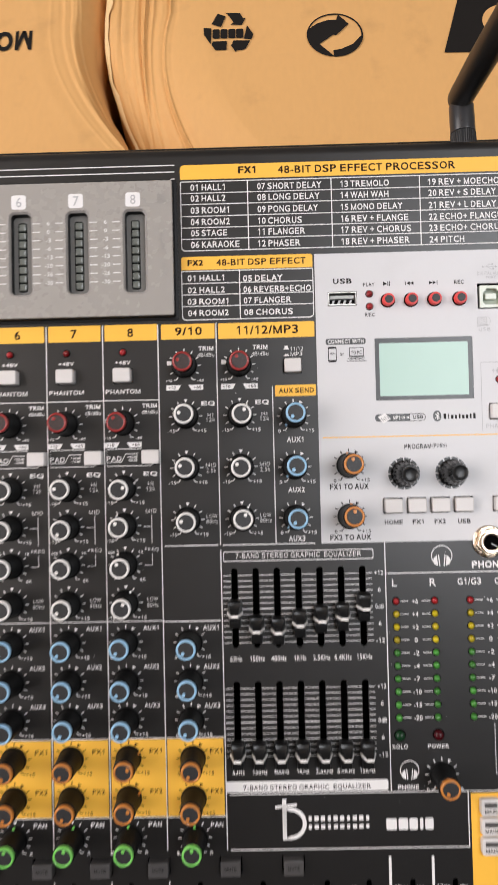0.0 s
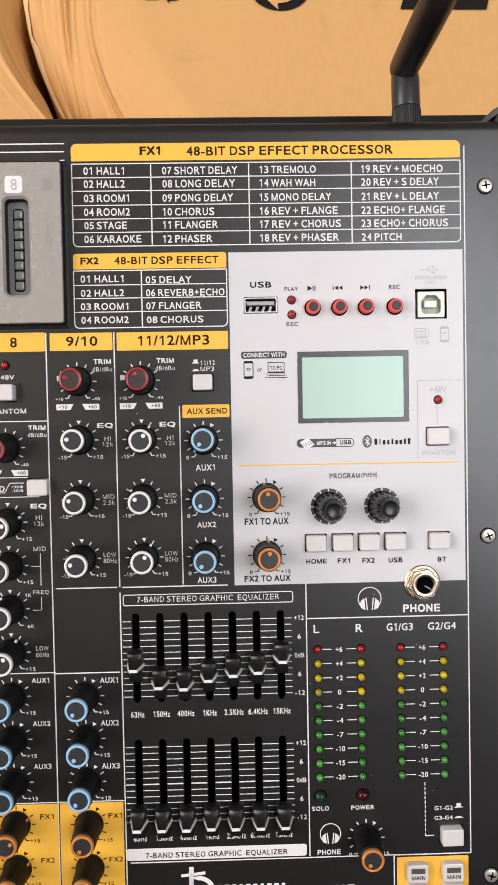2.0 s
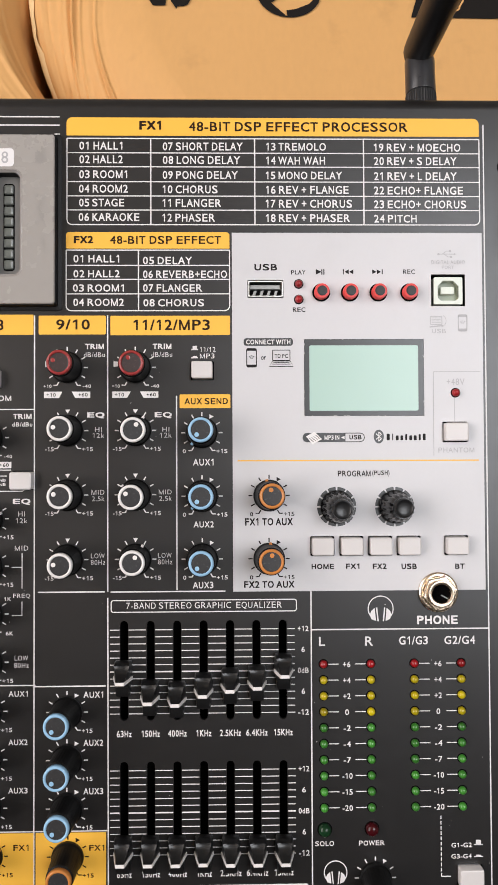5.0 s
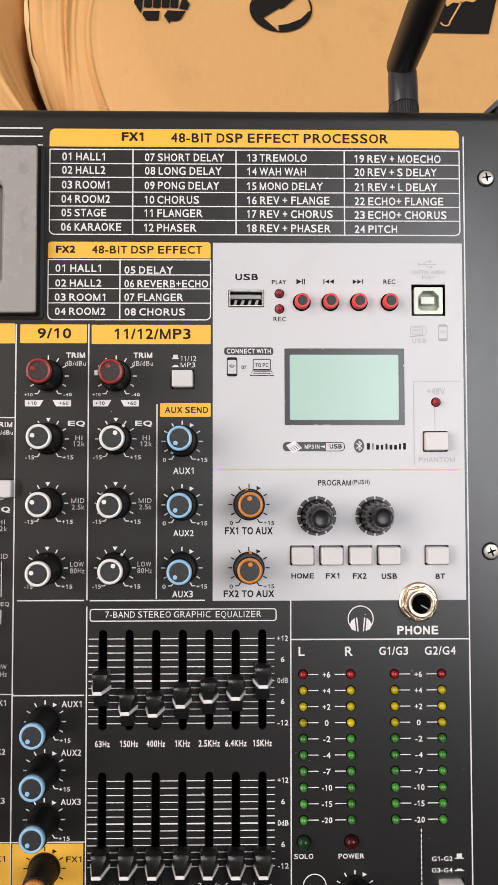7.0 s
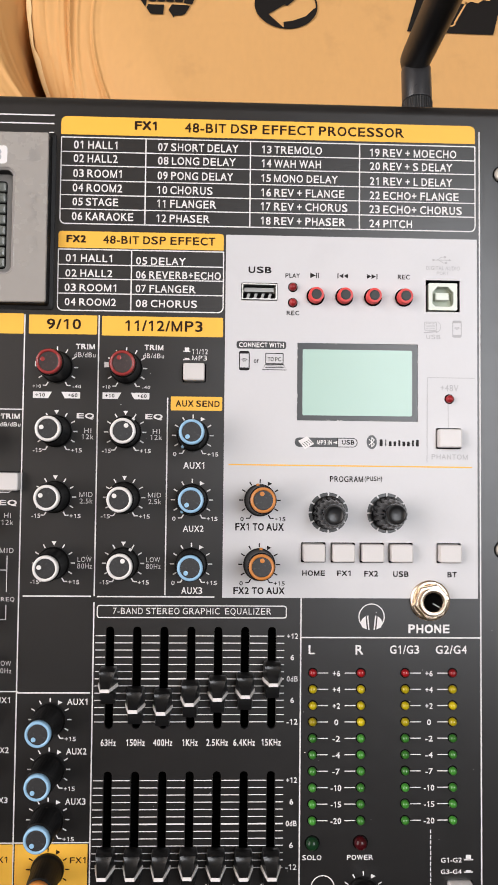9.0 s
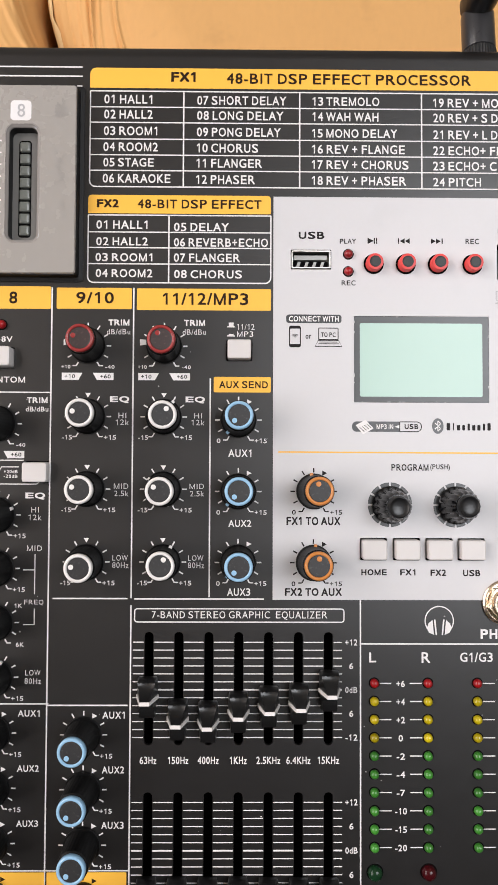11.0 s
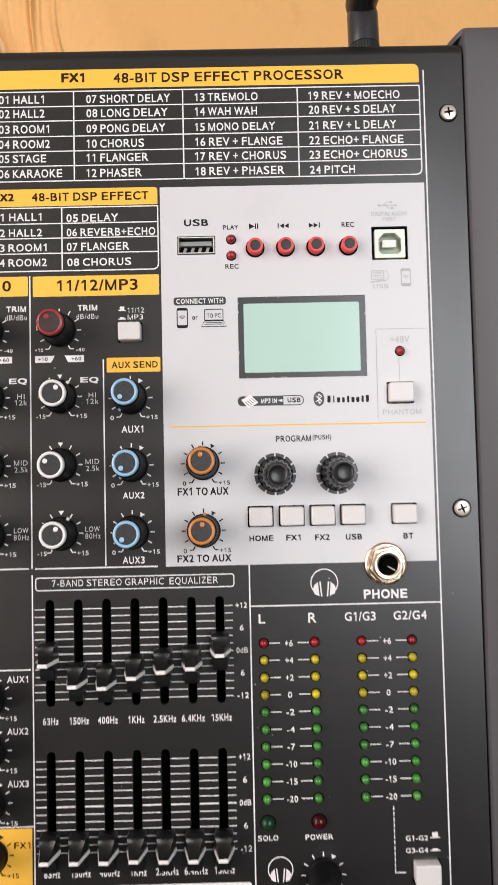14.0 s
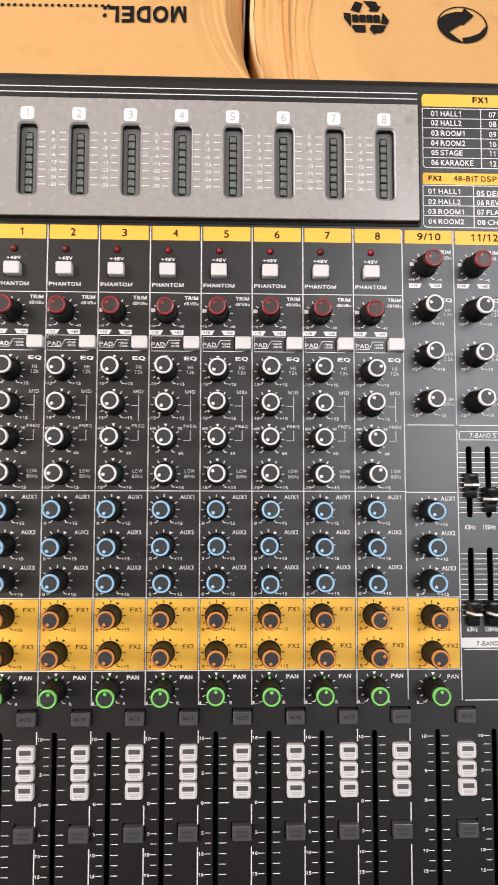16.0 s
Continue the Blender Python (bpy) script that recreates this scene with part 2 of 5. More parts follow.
CAP = max(p[1] for p in outline_of("H")[0])
STEM = 0.085


# Side bearings and advance of a plain sans-serif face, in 2048ths of its size.
FACE = dict(zip("ABCDEFGHIJKLMNOPQRSTUVWXYZ", (
    (-3, 1369, 1366), (150, 1259, 1366), (102, 1398, 1479), (158, 1381, 1479), (162, 1263, 1366), (168, 1159, 1251), (109, 1465, 1593),
    (164, 1317, 1479), (191, 394, 569), (58, 845, 1024), (150, 1373, 1366), (150, 1068, 1139), (152, 1552, 1706), (156, 1311, 1479),
    (99, 1502, 1593), (158, 1277, 1366), (86, 1505, 1593), (161, 1453, 1479), (92, 1259, 1366), (48, 1204, 1251), (161, 1315, 1479),
    (9, 1353, 1366), (24, 1910, 1933), (9, 1353, 1366), (6, 1350, 1366), (41, 1204, 1251))))
FACE.update({"+": (114, 1079, 1196), "-": (65, 619, 682), "/": (0, 569, 569), "1": (223, 746, 1139)})


def letter(c):
    """One character at the width of a plain sans-serif face, its figure one with a flag and its M with straight sides."""
    x0, x1, step = (q / 2048 for q in FACE.get(c, (85, 1051, 1139) if c.isdigit() else (0, 0, 0)))
    if c == "1":
        x, w = x1 - STEM / 2, STEM
        v = [(x - w / 2, 0), (x + w / 2, 0), (x + w / 2, CAP), (x - w / 2, CAP), (x0, CAP * 0.70), (x0, CAP * 0.81), (x - w / 2, CAP * 0.86)]
        return v, [(0, 1, 2, 3), (4, 6, 3, 5)], step
    if c == "M":
        w, a, b = STEM, x0, x1
        v = [(a, 0), (a + w, 0), (a + w, CAP), (a, CAP), (b - w, 0), (b, 0), (b, CAP), (b - w, CAP)]
        m = (a + b) / 2
        v += [(m - w * 0.55, 0), (m + w * 0.55, 0), (a + w, CAP - 0.001), (a + w, CAP * 0.78), (b - w, CAP - 0.001), (b - w, CAP * 0.78)]
        return v, [(0, 1, 2, 3), (4, 5, 6, 7), (8, 9, 10), (8, 10, 11), (8, 9, 12), (9, 13, 12)], step
    v, f = outline_of(c)
    if not step:
        return v, f, advance(c)
    a, b = min(p[0] for p in v), max(p[0] for p in v)
    return [(x0 + (p[0] - a) / (b - a) * (x1 - x0), p[1]) for p in v], f, step


def glyphs(text, weight):
    """The letters of a text as triangles, with their box."""
    if (text, weight) not in GLYPHS:
        x, flat_v, flat_f = 0.0, [], []
        for k, c in enumerate(text):
            if c == " ":
                x += 0.22 if flat_v and text[:2].isdigit() and k == 2 else 0.26
                continue
            if c not in LETTER:
                LETTER[c] = letter(c)
            v, f, step = LETTER[c]
            base = len(flat_v)
            flat_v += [(x + p[0], p[1]) for p in v]
            flat_f += [tuple(base + i for i in q) for q in f]
            x += step + 0.055
        v, f = [], []
        for k, (dx, dy) in enumerate(((0, 0), (weight, weight), (-weight, -weight), (weight, -weight), (-weight, weight))[: 5 if weight else 1]):
            base = len(v)
            v += [(p[0] + dx, p[1] + dy, 0.006 * k) for p in flat_v]
            f += [tuple(base + i for i in q) for q in flat_f]
        xs, ys = [p[0] for p in v], [p[1] for p in v]
        GLYPHS[text, weight] = (v, f, min(xs), max(xs), min(ys), max(ys))
    return GLYPHS[text, weight]


LETTER = {}


def Ink(z, weight=0.016, mat=None, parent=None):
    """Lettering and lines of one colour on one surface."""
    s = Solid()
    s.z, s.weight, s.mat, s.parent = z, weight, mat, parent
    return s


LETTERS = {}


def lettering(ink, text, x, y, w, h, turn=0.0, name="lettering"):
    """A printed text, an object of its own, whose box is centred on x, y, w wide and h high."""
    key = (text, round(w, 2), round(h, 2), ink.weight, ink.mat.name)
    if key not in LETTERS:
        v, f, x0, x1, y0, y1 = glyphs(text, ink.weight)
        pts = [((p[0] - x0) / (x1 - x0) * w - w / 2, (p[1] - y0) / (y1 - y0) * h - h / 2, p[2]) for p in v]
        ob = link_mesh(name, pts, f, ink.mat, ink.parent)
        LETTERS[key] = ob.data
    else:
        ob = new(name, LETTERS[key])
        ob.parent = ink.parent
    ob.matrix_basis = pose(x / 1000, y / 1000, ink.z / 1000, 0, 0, turn)
    return ob


# ---- the console ----
console = tagged(new("mixing_console"), "black audio mixing console with coloured knobs on cardboard cartons", "mixing console")
console.matrix_basis = PANEL @ Matrix.Diagonal((1.0, 1.005, 1.0, 1.0))

REAR, FRONT, LEFT, RIGHT = 49.4, -425.0, -306.0, 114.4
CH = [-105.0 - 27.704 * (7 - k) for k in range(8)]
SLOT_EQ = [-43.1 + 10.3 * k for k in range(7)]
FADERS = [c + 9.1 for c in CH] + [-62.6, -32.6, -1.9, 18.0, 38.8, 59.0]
MAIN_FADERS = [75.6, 90.9]
BUTTONS = [(-12.4, -53.9, 9.2, 7.6), (87.1, -78.3, 10.0, 8.1)] + [(x, -122.6, 9.5, 7.7) for x in (34.4, 45.8, 57.1, 68.3, 87.1)]
BUTTONS += [(91.2, -250.2, 10.2, 8.2)]

cut = Solid()
for x in SLOT_EQ:
    for v in (-170.2, -224.3):
        cut.box(x, v, 3.1, 38.3, -4, 4, 1.5)
for x in FADERS + MAIN_FADERS:
    cut.box(x, -351.3, 2.6, 104.0, -4, 4, 1.2)
for x, y, w, h in BUTTONS:
    cut.box(x, y, w, h, -4, 4, 0.5)
for c in CH:
    cut.box(c + 9.6, -56.9, 9.4, 7.6, -4, 4, 0.5)
    cut.box(c + 22.8, -96.5, 9.4, 7.6, -4, 4, 0.5)
KEY_X = [c + 22.8 for c in CH] + [-47.8, -17.8]
for x in KEY_X:
    cut.box(x, -291.6, 10.9, 8.2, -4, 4, 0.3)
    cut.box(x, -348.9, 11.3, 8.8, -4, 4, 0.3)
cut.box(12.6, -21.95, 14.2, 7.0, -4, 4, 0.3)
cut.box(84.9, -22.45, 13.5, 12.5, -4, 4, 0.2)
cut.box(51.35, -56.8, 47.4, 30.2, -4, 4, 0.2)


def cut_out(ob):
    """Takes the openings out of a plate, for good."""
    tool = cut.make("cutter", M_HOLE)
    mod = ob.modifiers.new("openings", "BOOLEAN")
    mod.object, mod.operation, mod.solver = tool, "DIFFERENCE", "EXACT"
    tool.parent = ob.parent
    bpy.context.view_layer.update()
    me = bpy.data.meshes.new_from_object(ob.evaluated_get(bpy.context.evaluated_depsgraph_get()))
    ob.modifiers.clear()
    ob.data = me
    bpy.data.objects.remove(tool)
    return ob


ROLL = 6.0


def bend(r, n=10):
    """The section of the rear bend, from the top round to the back."""
    return [(REAR + r * math.sin(radians(90 * i / n)), r * math.cos(radians(90 * i / n)) - ROLL) for i in range(n + 1)]


def top_panel():
    """A steel sheet whose rear edge is rolled down."""
    s = Solid()
    outer, inner = bend(ROLL), bend(ROLL - 1.5)
    prof = [(FRONT, -1.5), (FRONT, 0.0)] + outer + [(REAR + ROLL, -14), (REAR + ROLL - 1.5, -14)] + inner[::-1]
    s.rings([[(x, y, z) for y, z in prof] for x in (LEFT, RIGHT)])
    ob = cut_out(s.make("top_panel", M_PANEL, console, "satin black steel panel with printed legends, slots and a rolled rear edge"))
    ob.data.polygons.foreach_set("use_smooth", [True] * len(ob.data.polygons))
    ob.data.set_sharp_from_angle(angle=radians(30))
    return ob


def chassis():
    """The wedge under the panel, with the rolled rear edge, and a tray that shuts the slots from below."""
    drop = math.tan(radians(SLOPE))
    low = lambda v: -(155.0 / math.cos(radians(SLOPE))) - v * drop
    s = Solid()
    prof = [(y, z) for y, z in bend(ROLL - 1.7)]
    prof += [(REAR + ROLL - 1.7, -14.2), (REAR + ROLL - 0.2, -14.2), (55.2, -60), (56.0, -64), (84.6, -70), (85.9, -72), (86.1, -75), (86.1, low(86.1) + 6), (FRONT - 3, low(FRONT - 3) + 6), (FRONT - 3, -3), (FRONT, -0.2)]
    prof += [(FRONT, -1.6), (FRONT + 1, -14), (REAR - 1, -14), (REAR - 0.5, -1.7)]
    n = len(prof)
    for x in (LEFT, RIGHT):
        s.v += [(x, y, z) for y, z in prof]
    s.f += [(i, (i + 1) % n, n + (i + 1) % n, n + i) for i in range(n)]
    s.f += [tuple(range(n - 1, -1, -1)), tuple(range(n, 2 * n))]
    s.make("chassis", M_BODY, console, "black steel wedge shaped housing", True)
    end = [(64.6, low(64.6) + 6), (86.1, low(86.1) + 6), (86.1, -75), (85.9, -72), (84.6, -70), (64.6, -66)]
    for x0, x1 in ((RIGHT + 0.1, 141.0), (-333.0, LEFT - 0.1)):
        Solid().rings([[(x, y, z) for y, z in end] for x in (x0, x1)]).make("rear_ledge", M_BODY, console)
    for x, y in ((LEFT + 30, 40), (RIGHT - 30, 40), (LEFT + 30, -390), (RIGHT - 30, -390)):
        Solid().lathe([(9, low(y) + 0.2), (9.5, low(y) + 2), (9.5, low(y) + 9)], 20, x, y).make("rubber_foot", M_HOLE, console)


def cheek(x0, x1, name):
    """A moulded side piece that stands a little above the panel."""
    s = Solid()
    drop = math.tan(radians(SLOPE))
    low = lambda v: -(155.0 / math.cos(radians(SLOPE))) - v * drop + 5
    prof = [(FRONT - 8, low(FRONT - 8)), (63, low(63)), (64, -80), (64.0, -24), (63.0, -10), (61.8, -4.4), (60.4, -1.6), (57.6, 0.6), (52.0, 1.5), (30.0, 1.9), (FRONT - 4, 2.6), (FRONT - 8, 0)]
    rings = []
    for x, inset in ((x0, 1.6), (x0 + 0.5, 0.5), (x0 + 1.8, 0.0), (x1 - 1.8, 0.0), (x1 - 0.5, 0.5), (x1, 1.6)):
        rings.append([(x, y - (inset if y > 0 else -inset), z - (inset if z > -20 else 0)) for y, z in prof])
    s.rings(rings)
    return s.make(name, M_CHEEK, console, "moulded grey side piece with rounded edge", True)


def cheek_lip(parent):
    """The curved flange by which the side piece wraps round the panel's rear corner."""
    path = [(116.0, 57.8, -1.5), (114.9, 57.5, -2.2), (113.9, 57.0, -3.4), (112.9, 56.5, -5.1), (112.0, 56.1, -7.2), (111.4, 55.9, -9.8)]
    s = Solid()
    for x, y, z in path:
        s.v += [(x, y, -40), (x, y, z - 0.2), (x + 0.1, y + 0.3, z), (x + 0.3, y + 2.4, z + 0.1), (x + 0.4, y + 2.7, z - 0.2), (x + 0.4, y + 2.7, -40)]
    for i in range(len(path) - 1):
        s.f += [(6 * i + k, 6 * i + 6 + k, 6 * i + 7 + k, 6 * i + 1 + k) for k in range(5)]
    n = 6 * (len(path) - 1)
    s.f += [(0, 1, 2, 3, 4, 5), tuple(n + k for k in (5, 4, 3, 2, 1, 0))]
    s.make("rear_lip", M_CHEEK, parent)


top_panel()
chassis()
# Added plate, coloured black so that the slots look as deep in shade.
Solid().box((LEFT + RIGHT) / 2, (REAR + FRONT) / 2, RIGHT - LEFT - 4, REAR - FRONT - 4, -13.6, -12.6).make("slot_liner", M_HOLE, console, "added black plate that stands for the shade inside the slots")
cheek_lip(cheek(115.2, 142.0, "side_cheek"))
cheek(-334.0, -307.0, "side_cheek")
sheet = Solid().box(48.95, -69.9, 99.1, 140.2, -0.02, 0.25)
cut_out(sheet.make("control_sheet", M_SHEET, console, "white overlay sheet round the display"))

# Grey frame over the channel meters, with its eight windows.
METER_X = [-281.85 + 27.77 * k for k in range(8)]


def meter_frame():
    s = Solid()
    cx, cy, w, h = (-69.3 - 302.0) / 2, 4.15, 232.7, 64.9
    # Sides and spreading foot are coloured near-black as the shade round the frame.
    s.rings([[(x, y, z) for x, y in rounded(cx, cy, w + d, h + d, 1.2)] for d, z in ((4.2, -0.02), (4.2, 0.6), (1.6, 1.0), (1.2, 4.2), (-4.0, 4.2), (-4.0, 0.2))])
    base = s.make("frame_side", M_TRAYSHADE, console, "side of the meter frame, its shade put into a near-black colour")
    o, i = rounded(cx, cy, w + 0.6, h + 0.6, 1.0), rounded(cx, cy, w, h, 0.8)
    top = Solid().rings([[(x, y, 2.0) for x, y in o], [(x, y, 4.6) for x, y in o], [(x, y, 5.0) for x, y in i]])
    frame_ob = top.make("meter_frame", M_TRAY, console, "raised grey plastic frame round eight meter windows, scuffed")
    for ob, deep in ((frame_ob, 0.6),):
        tool = Solid()
        for x in METER_X:
            tool.rings([[(p, q, deep) for p, q in rounded(x, 2.6, 11.6, 41.0, 3.2)], [(p, q, 5.4) for p, q in rounded(x, 2.6, 11.6, 41.0, 3.2)]])
        t = tool.make("cutter", M_TRAYSHADE, console)
        mod = ob.modifiers.new("windows", "BOOLEAN")
        mod.object, mod.operation, mod.solver = t, "DIFFERENCE", "EXACT"
        bpy.context.view_layer.update()
        me = bpy.data.meshes.new_from_object(ob.evaluated_get(bpy.context.evaluated_depsgraph_get()))
        ob.modifiers.clear()
        ob.data = me
        bpy.data.objects.remove(t)
    grey, dark = Ink(5.05, 0.014, M_PALE2, frame_ob), Ink(5.1, 0.004, M_PALE, frame_ob)
    tag = Solid().flat(rounded(0, 0, 7.2, 7.0, 1.3), 5.05).make("number_tag", M_INK, frame_ob)
    ring = lambda d, z: [(x, y, z) for x, y in rounded(0, 0, 12.2 - d, 41.6 - d, 3.4 - d / 2, 8)]
    win = Solid().rings([ring(2.9, 0.21), ring(2.9, 0.5)]).make("meter_window", M_WINDOW, frame_ob)
    Solid().rings([ring(0, 5.01), ring(0.2, 5.06), ring(0.4, 4.95), ring(2.2, 4.35), ring(2.5, 3.9)], False, False).make("window_bezel", M_TRAYGLOSS, win, "polished bevel of the meter window", True)
    # The shade deep in the window is put into the wall's colour.
    Solid().rings([ring(2.5, 3.9), ring(2.7, 2.2), ring(3.0, 0.45)], False, False).make("window_wall", M_TRAYSHADE, win, "", True)
    Solid().box(-0.3, -0.5, 4.4, 34.2, 0.4, 0.56, 1.2).make("meter_slot", M_HOLE, win)
    seg = Solid().box(-0.3, 0, 3.8, 3.75, 0.5, 1.5, 0.7, 0.9).make("meter_segment", M_TRAY_DARK, win, "", True)
    for k in range(1, 8):
        again(seg, 0, 14.2 - 4.2 * k)
    put(seg, 0, 14.2)
    for k, x in enumerate(METER_X):
        if k:
            again(win, x, 2.6)
            again(tag, x - 0.7, 27.8)
        lettering(dark, str(k + 1), x - 0.6, 27.8, 1.2 if k == 0 else 2.6, 4.6)
        for j in range(8):
            y = 17.2 - 4.13 * j
            if k < 7:
                m = x + 13.8
                grey.bar(m - 8.0, y, m - 4.2, y, 5.05, 0.5)
                grey.bar(m + 3.1, y, m + 6.8, y, 5.05, 0.5)
                text = ("6", "0", "-3", "-6", "-13", "-20", "-26", "-30")[j]
                lettering(grey, text, m - 0.2, y, (1.4, 2.5, 3.9)[len(text) - 1], 2.0)
    put(win, METER_X[0], 2.6)
    put(tag, METER_X[0] - 0.7, 27.8)
    tagged(grey.make("scale_mark", M_PALE2, frame_ob), kind="stuff")
    # A scuffed patch by the corner: thin smears of grime.
    smear, chance = Solid(), random.Random(8)
    for x, y, w, h, n in ((-74.2, 27.4, 4.2, 6.4, 34), (-74.6, 8.0, 3.0, 12.0, 16), (-73.2, -6.0, 1.6, 8.0, 8)):
        for _ in range(n):
            smear.flat(rounded(chance.gauss(x, w / 4), chance.gauss(y, h / 4), chance.uniform(0.4, 1.5), chance.uniform(0.6, 2.0), 0.2, 2), 5.02 + 0.0006 * len(smear.f))
    tagged(smear.make("grime", M_GRIME, frame_ob, "faint dark grime on the frame"), kind="stuff")


M_WINDOW = material("meter_window_grey", (0.17, 0.165, 0.158), 0.3, vary=0.08, grain=900)
M_TRAY_DARK = material("dark_meter_segment", (0.15, 0.16, 0.145), 0.25, vary=0.1, grain=900)
M_GRIME = material("grime", (0.285, 0.264, 0.245), 0.5, vary=0.3, grain=2500)
M_PALE2 = material("light_grey_ink", (0.72, 0.70, 0.69), 0.5, vary=0.08, grain=1500)
meter_frame()

# ---- printed legends ----
Z_INK, Z_STRIP, Z_WHITE = 0.05, 0.06, 0.31
THIN = Ink(Z_INK, 0.0, M_INK, console)
WHITE, STRIP, STRIPW = Ink(Z_INK, 0.014, M_INK, console), Ink(0.12, 0.016, M_BROWN, console), Ink(0.12, 0.012, M_DARK, console)
BOLDW = Ink(Z_INK, 0.03, M_INK, console)
STRIPB, BOLD = Ink(0.12, 0.036, M_BROWN, console), Ink(Z_WHITE, 0.026, M_DARK, console)
GREY, PALE, PILL = Ink(Z_WHITE, 0.014, M_DARK, console), Ink(Z_WHITE, 0.004, M_PALE, console), Ink(0.36, 0.02, M_INK, console)
PLATE, ORANGE_INK, YTICKS = Ink(Z_WHITE, 0.0, M_BEZEL, console), Ink(Z_WHITE, 0.0, M_YELLOW, console), Ink(0.12, 0.012, M_BROWN, console)
lettering(STRIP, "9/10", -62.9, -35.8, 13.1, 4.0)
lettering(STRIP, "11/12/MP3", -24.3, -36.0, 29.9, 4.2)
lettering(STRIP, "AUX SEND", -10.9, -65.9, 17.0, 2.5)
lettering(THIN, "11/12", -10.2, -45.7, 6.1, 2.0)
lettering(THIN, "MP3", -10.4, -48.2, 5.7, 1.9)
lettering(WHITE, "AUX1", -12.1, -89.7, 8.0, 2.6)
lettering(WHITE, "AUX2", -12.0, -113.9, 7.9, 2.4)
lettering(WHITE, "AUX3", -12.3, -137.4, 8.0, 2.6)
lettering(BOLDW, "TRIM", -54.5, -44.4, 7.3, 2.1)
lettering(THIN, "dB/dBu", -54.6, -47.6, 8.1, 1.9)
lettering(BOLDW, "EQ", -54.0, -71.3, 6.7, 2.4)
lettering(THIN, "HI", -53.0, -76.8, 2.7, 1.9)
lettering(THIN, "12k", -53.0, -79.1, 4.6, 1.9)
lettering(THIN, "MID", -53.2, -101.2, 5.0, 1.9)
lettering(THIN, "2.5k", -53.1, -103.7, 4.9, 1.9)
lettering(THIN, "LOW", -53.3, -125.8, 5.3, 1.9)
lettering(THIN, "80Hz", -53.2, -128.3, 5.6, 2.0)
lettering(BOLDW, "TRIM", -28.1, -44.4, 7.3, 2.1)
lettering(THIN, "dB/dBu", -28.2, -47.6, 8.1, 1.9)
lettering(BOLDW, "EQ", -27.7, -71.3, 6.7, 2.4)
lettering(THIN, "HI", -26.7, -76.8, 2.7, 1.8)
lettering(THIN, "12k", -26.7, -79.1, 4.6, 1.9)
lettering(THIN, "MID", -27.0, -101.2, 5.0, 1.8)
lettering(THIN, "2.5k", -26.9, -103.7, 4.9, 1.9)
lettering(THIN, "LOW", -27.2, -125.8, 5.3, 1.9)
lettering(THIN, "80Hz", -27.1, -128.3, 5.6, 2.0)
lettering(BOLD, "USB", 12.8, -13.4, 9.0, 2.6)
lettering(GREY, "PLAY", 25.6, -15.4, 5.7, 1.7)
lettering(GREY, "REC", 25.8, -30.1, 4.9, 1.8)
lettering(GREY, "REC", 69.4, -15.2, 4.7, 1.9)
lettering(GREY, "or", 11.7, -49.1, 2.0, 1.4)
lettering(GREY, "TO PC", 18.7, -48.3, 5.1, 1.6)
lettering(PALE, "DIGITAL AUDIO", 85.0, -11.4, 13.3, 1.6)
lettering(PALE, "PORT", 84.9, -13.4, 4.8, 1.3)
lettering(PALE, "USB", 81.1, -38.6, 5.6, 1.7)
lettering(PALE, "+48V", 87.5, -58.6, 7.1, 2.6)
lettering(PILL, "CONNECT WITH", 13.6, -42.8, 17.4, 1.9)
lettering(PILL, "MP3 IN", 38.4, -80.3, 5.8, 1.7)
lettering(BOLD, "USB", 47.7, -80.2, 4.8, 1.8)
lettering(PALE, "PHANTOM", 87.5, -85.4, 14.2, 2.0)
lettering(GREY, "PROGRAM", 47.1, -94.4, 12.9, 2.3)
lettering(GREY, "(PUSH)", 57.6, -94.4, 6.8, 2.3)
lettering(BOLD, "FX1 TO AUX", 13.5, -113.0, 18.7, 2.9)
lettering(BOLD, "FX2 TO AUX", 13.5, -137.3, 19.7, 2.7)
lettering(BOLD, "HOME", 34.5, -130.5, 8.8, 2.1)
lettering(BOLD, "FX1", 46.2, -130.5, 5.3, 2.1)
lettering(BOLD, "FX2", 56.8, -130.6, 5.4, 2.2)
lettering(BOLD, "USB", 68.4, -130.7, 6.0, 2.2)
lettering(BOLD, "BT", 88.4, -130.8, 3.7, 2.1)
lettering(BOLDW, "PHONE", 79.4, -151.6, 16.0, 3.4)
lettering(THIN, "7-BAND STEREO GRAPHIC  EQUALIZER", -11.9, -145.4, 60.6, 2.9)
lettering(WHITE, "L", 34.0, -159.6, 2.4, 3.4)
lettering(WHITE, "R", 52.4, -159.6, 3.0, 3.6)
lettering(WHITE, "G1/G3", 69.9, -159.5, 11.3, 3.2)
lettering(WHITE, "G2/G4", 88.1, -159.5, 12.1, 3.2)
lettering(WHITE, "SOLO", 34.5, -237.3, 7.4, 1.9)
lettering(WHITE, "POWER", 52.9, -237.3, 10.0, 1.9)
lettering(WHITE, "G1-G2", 88.0, -238.6, 8.0, 1.8)
lettering(WHITE, "G3-G4", 87.9, -242.9, 8.0, 1.7)
lettering(STRIPB, "FX1", -32.6, 42.7, 8.6, 3.5)
lettering(STRIP, "48-BIT DSP EFFECT PROCESSOR", 26.1, 42.3, 86.7, 3.8)
lettering(WHITE, "01 HALL1", -52.0, 34.6, 16.9, 3.2)
lettering(WHITE, "07 SHORT DELAY", -11.9, 34.4, 31.5, 3.2)
lettering(WHITE, "13 TREMOLO", 25.0, 34.4, 23.7, 3.1)
lettering(WHITE, "19 REV + MOECHO", 73.2, 34.2, 34.5, 3.2)
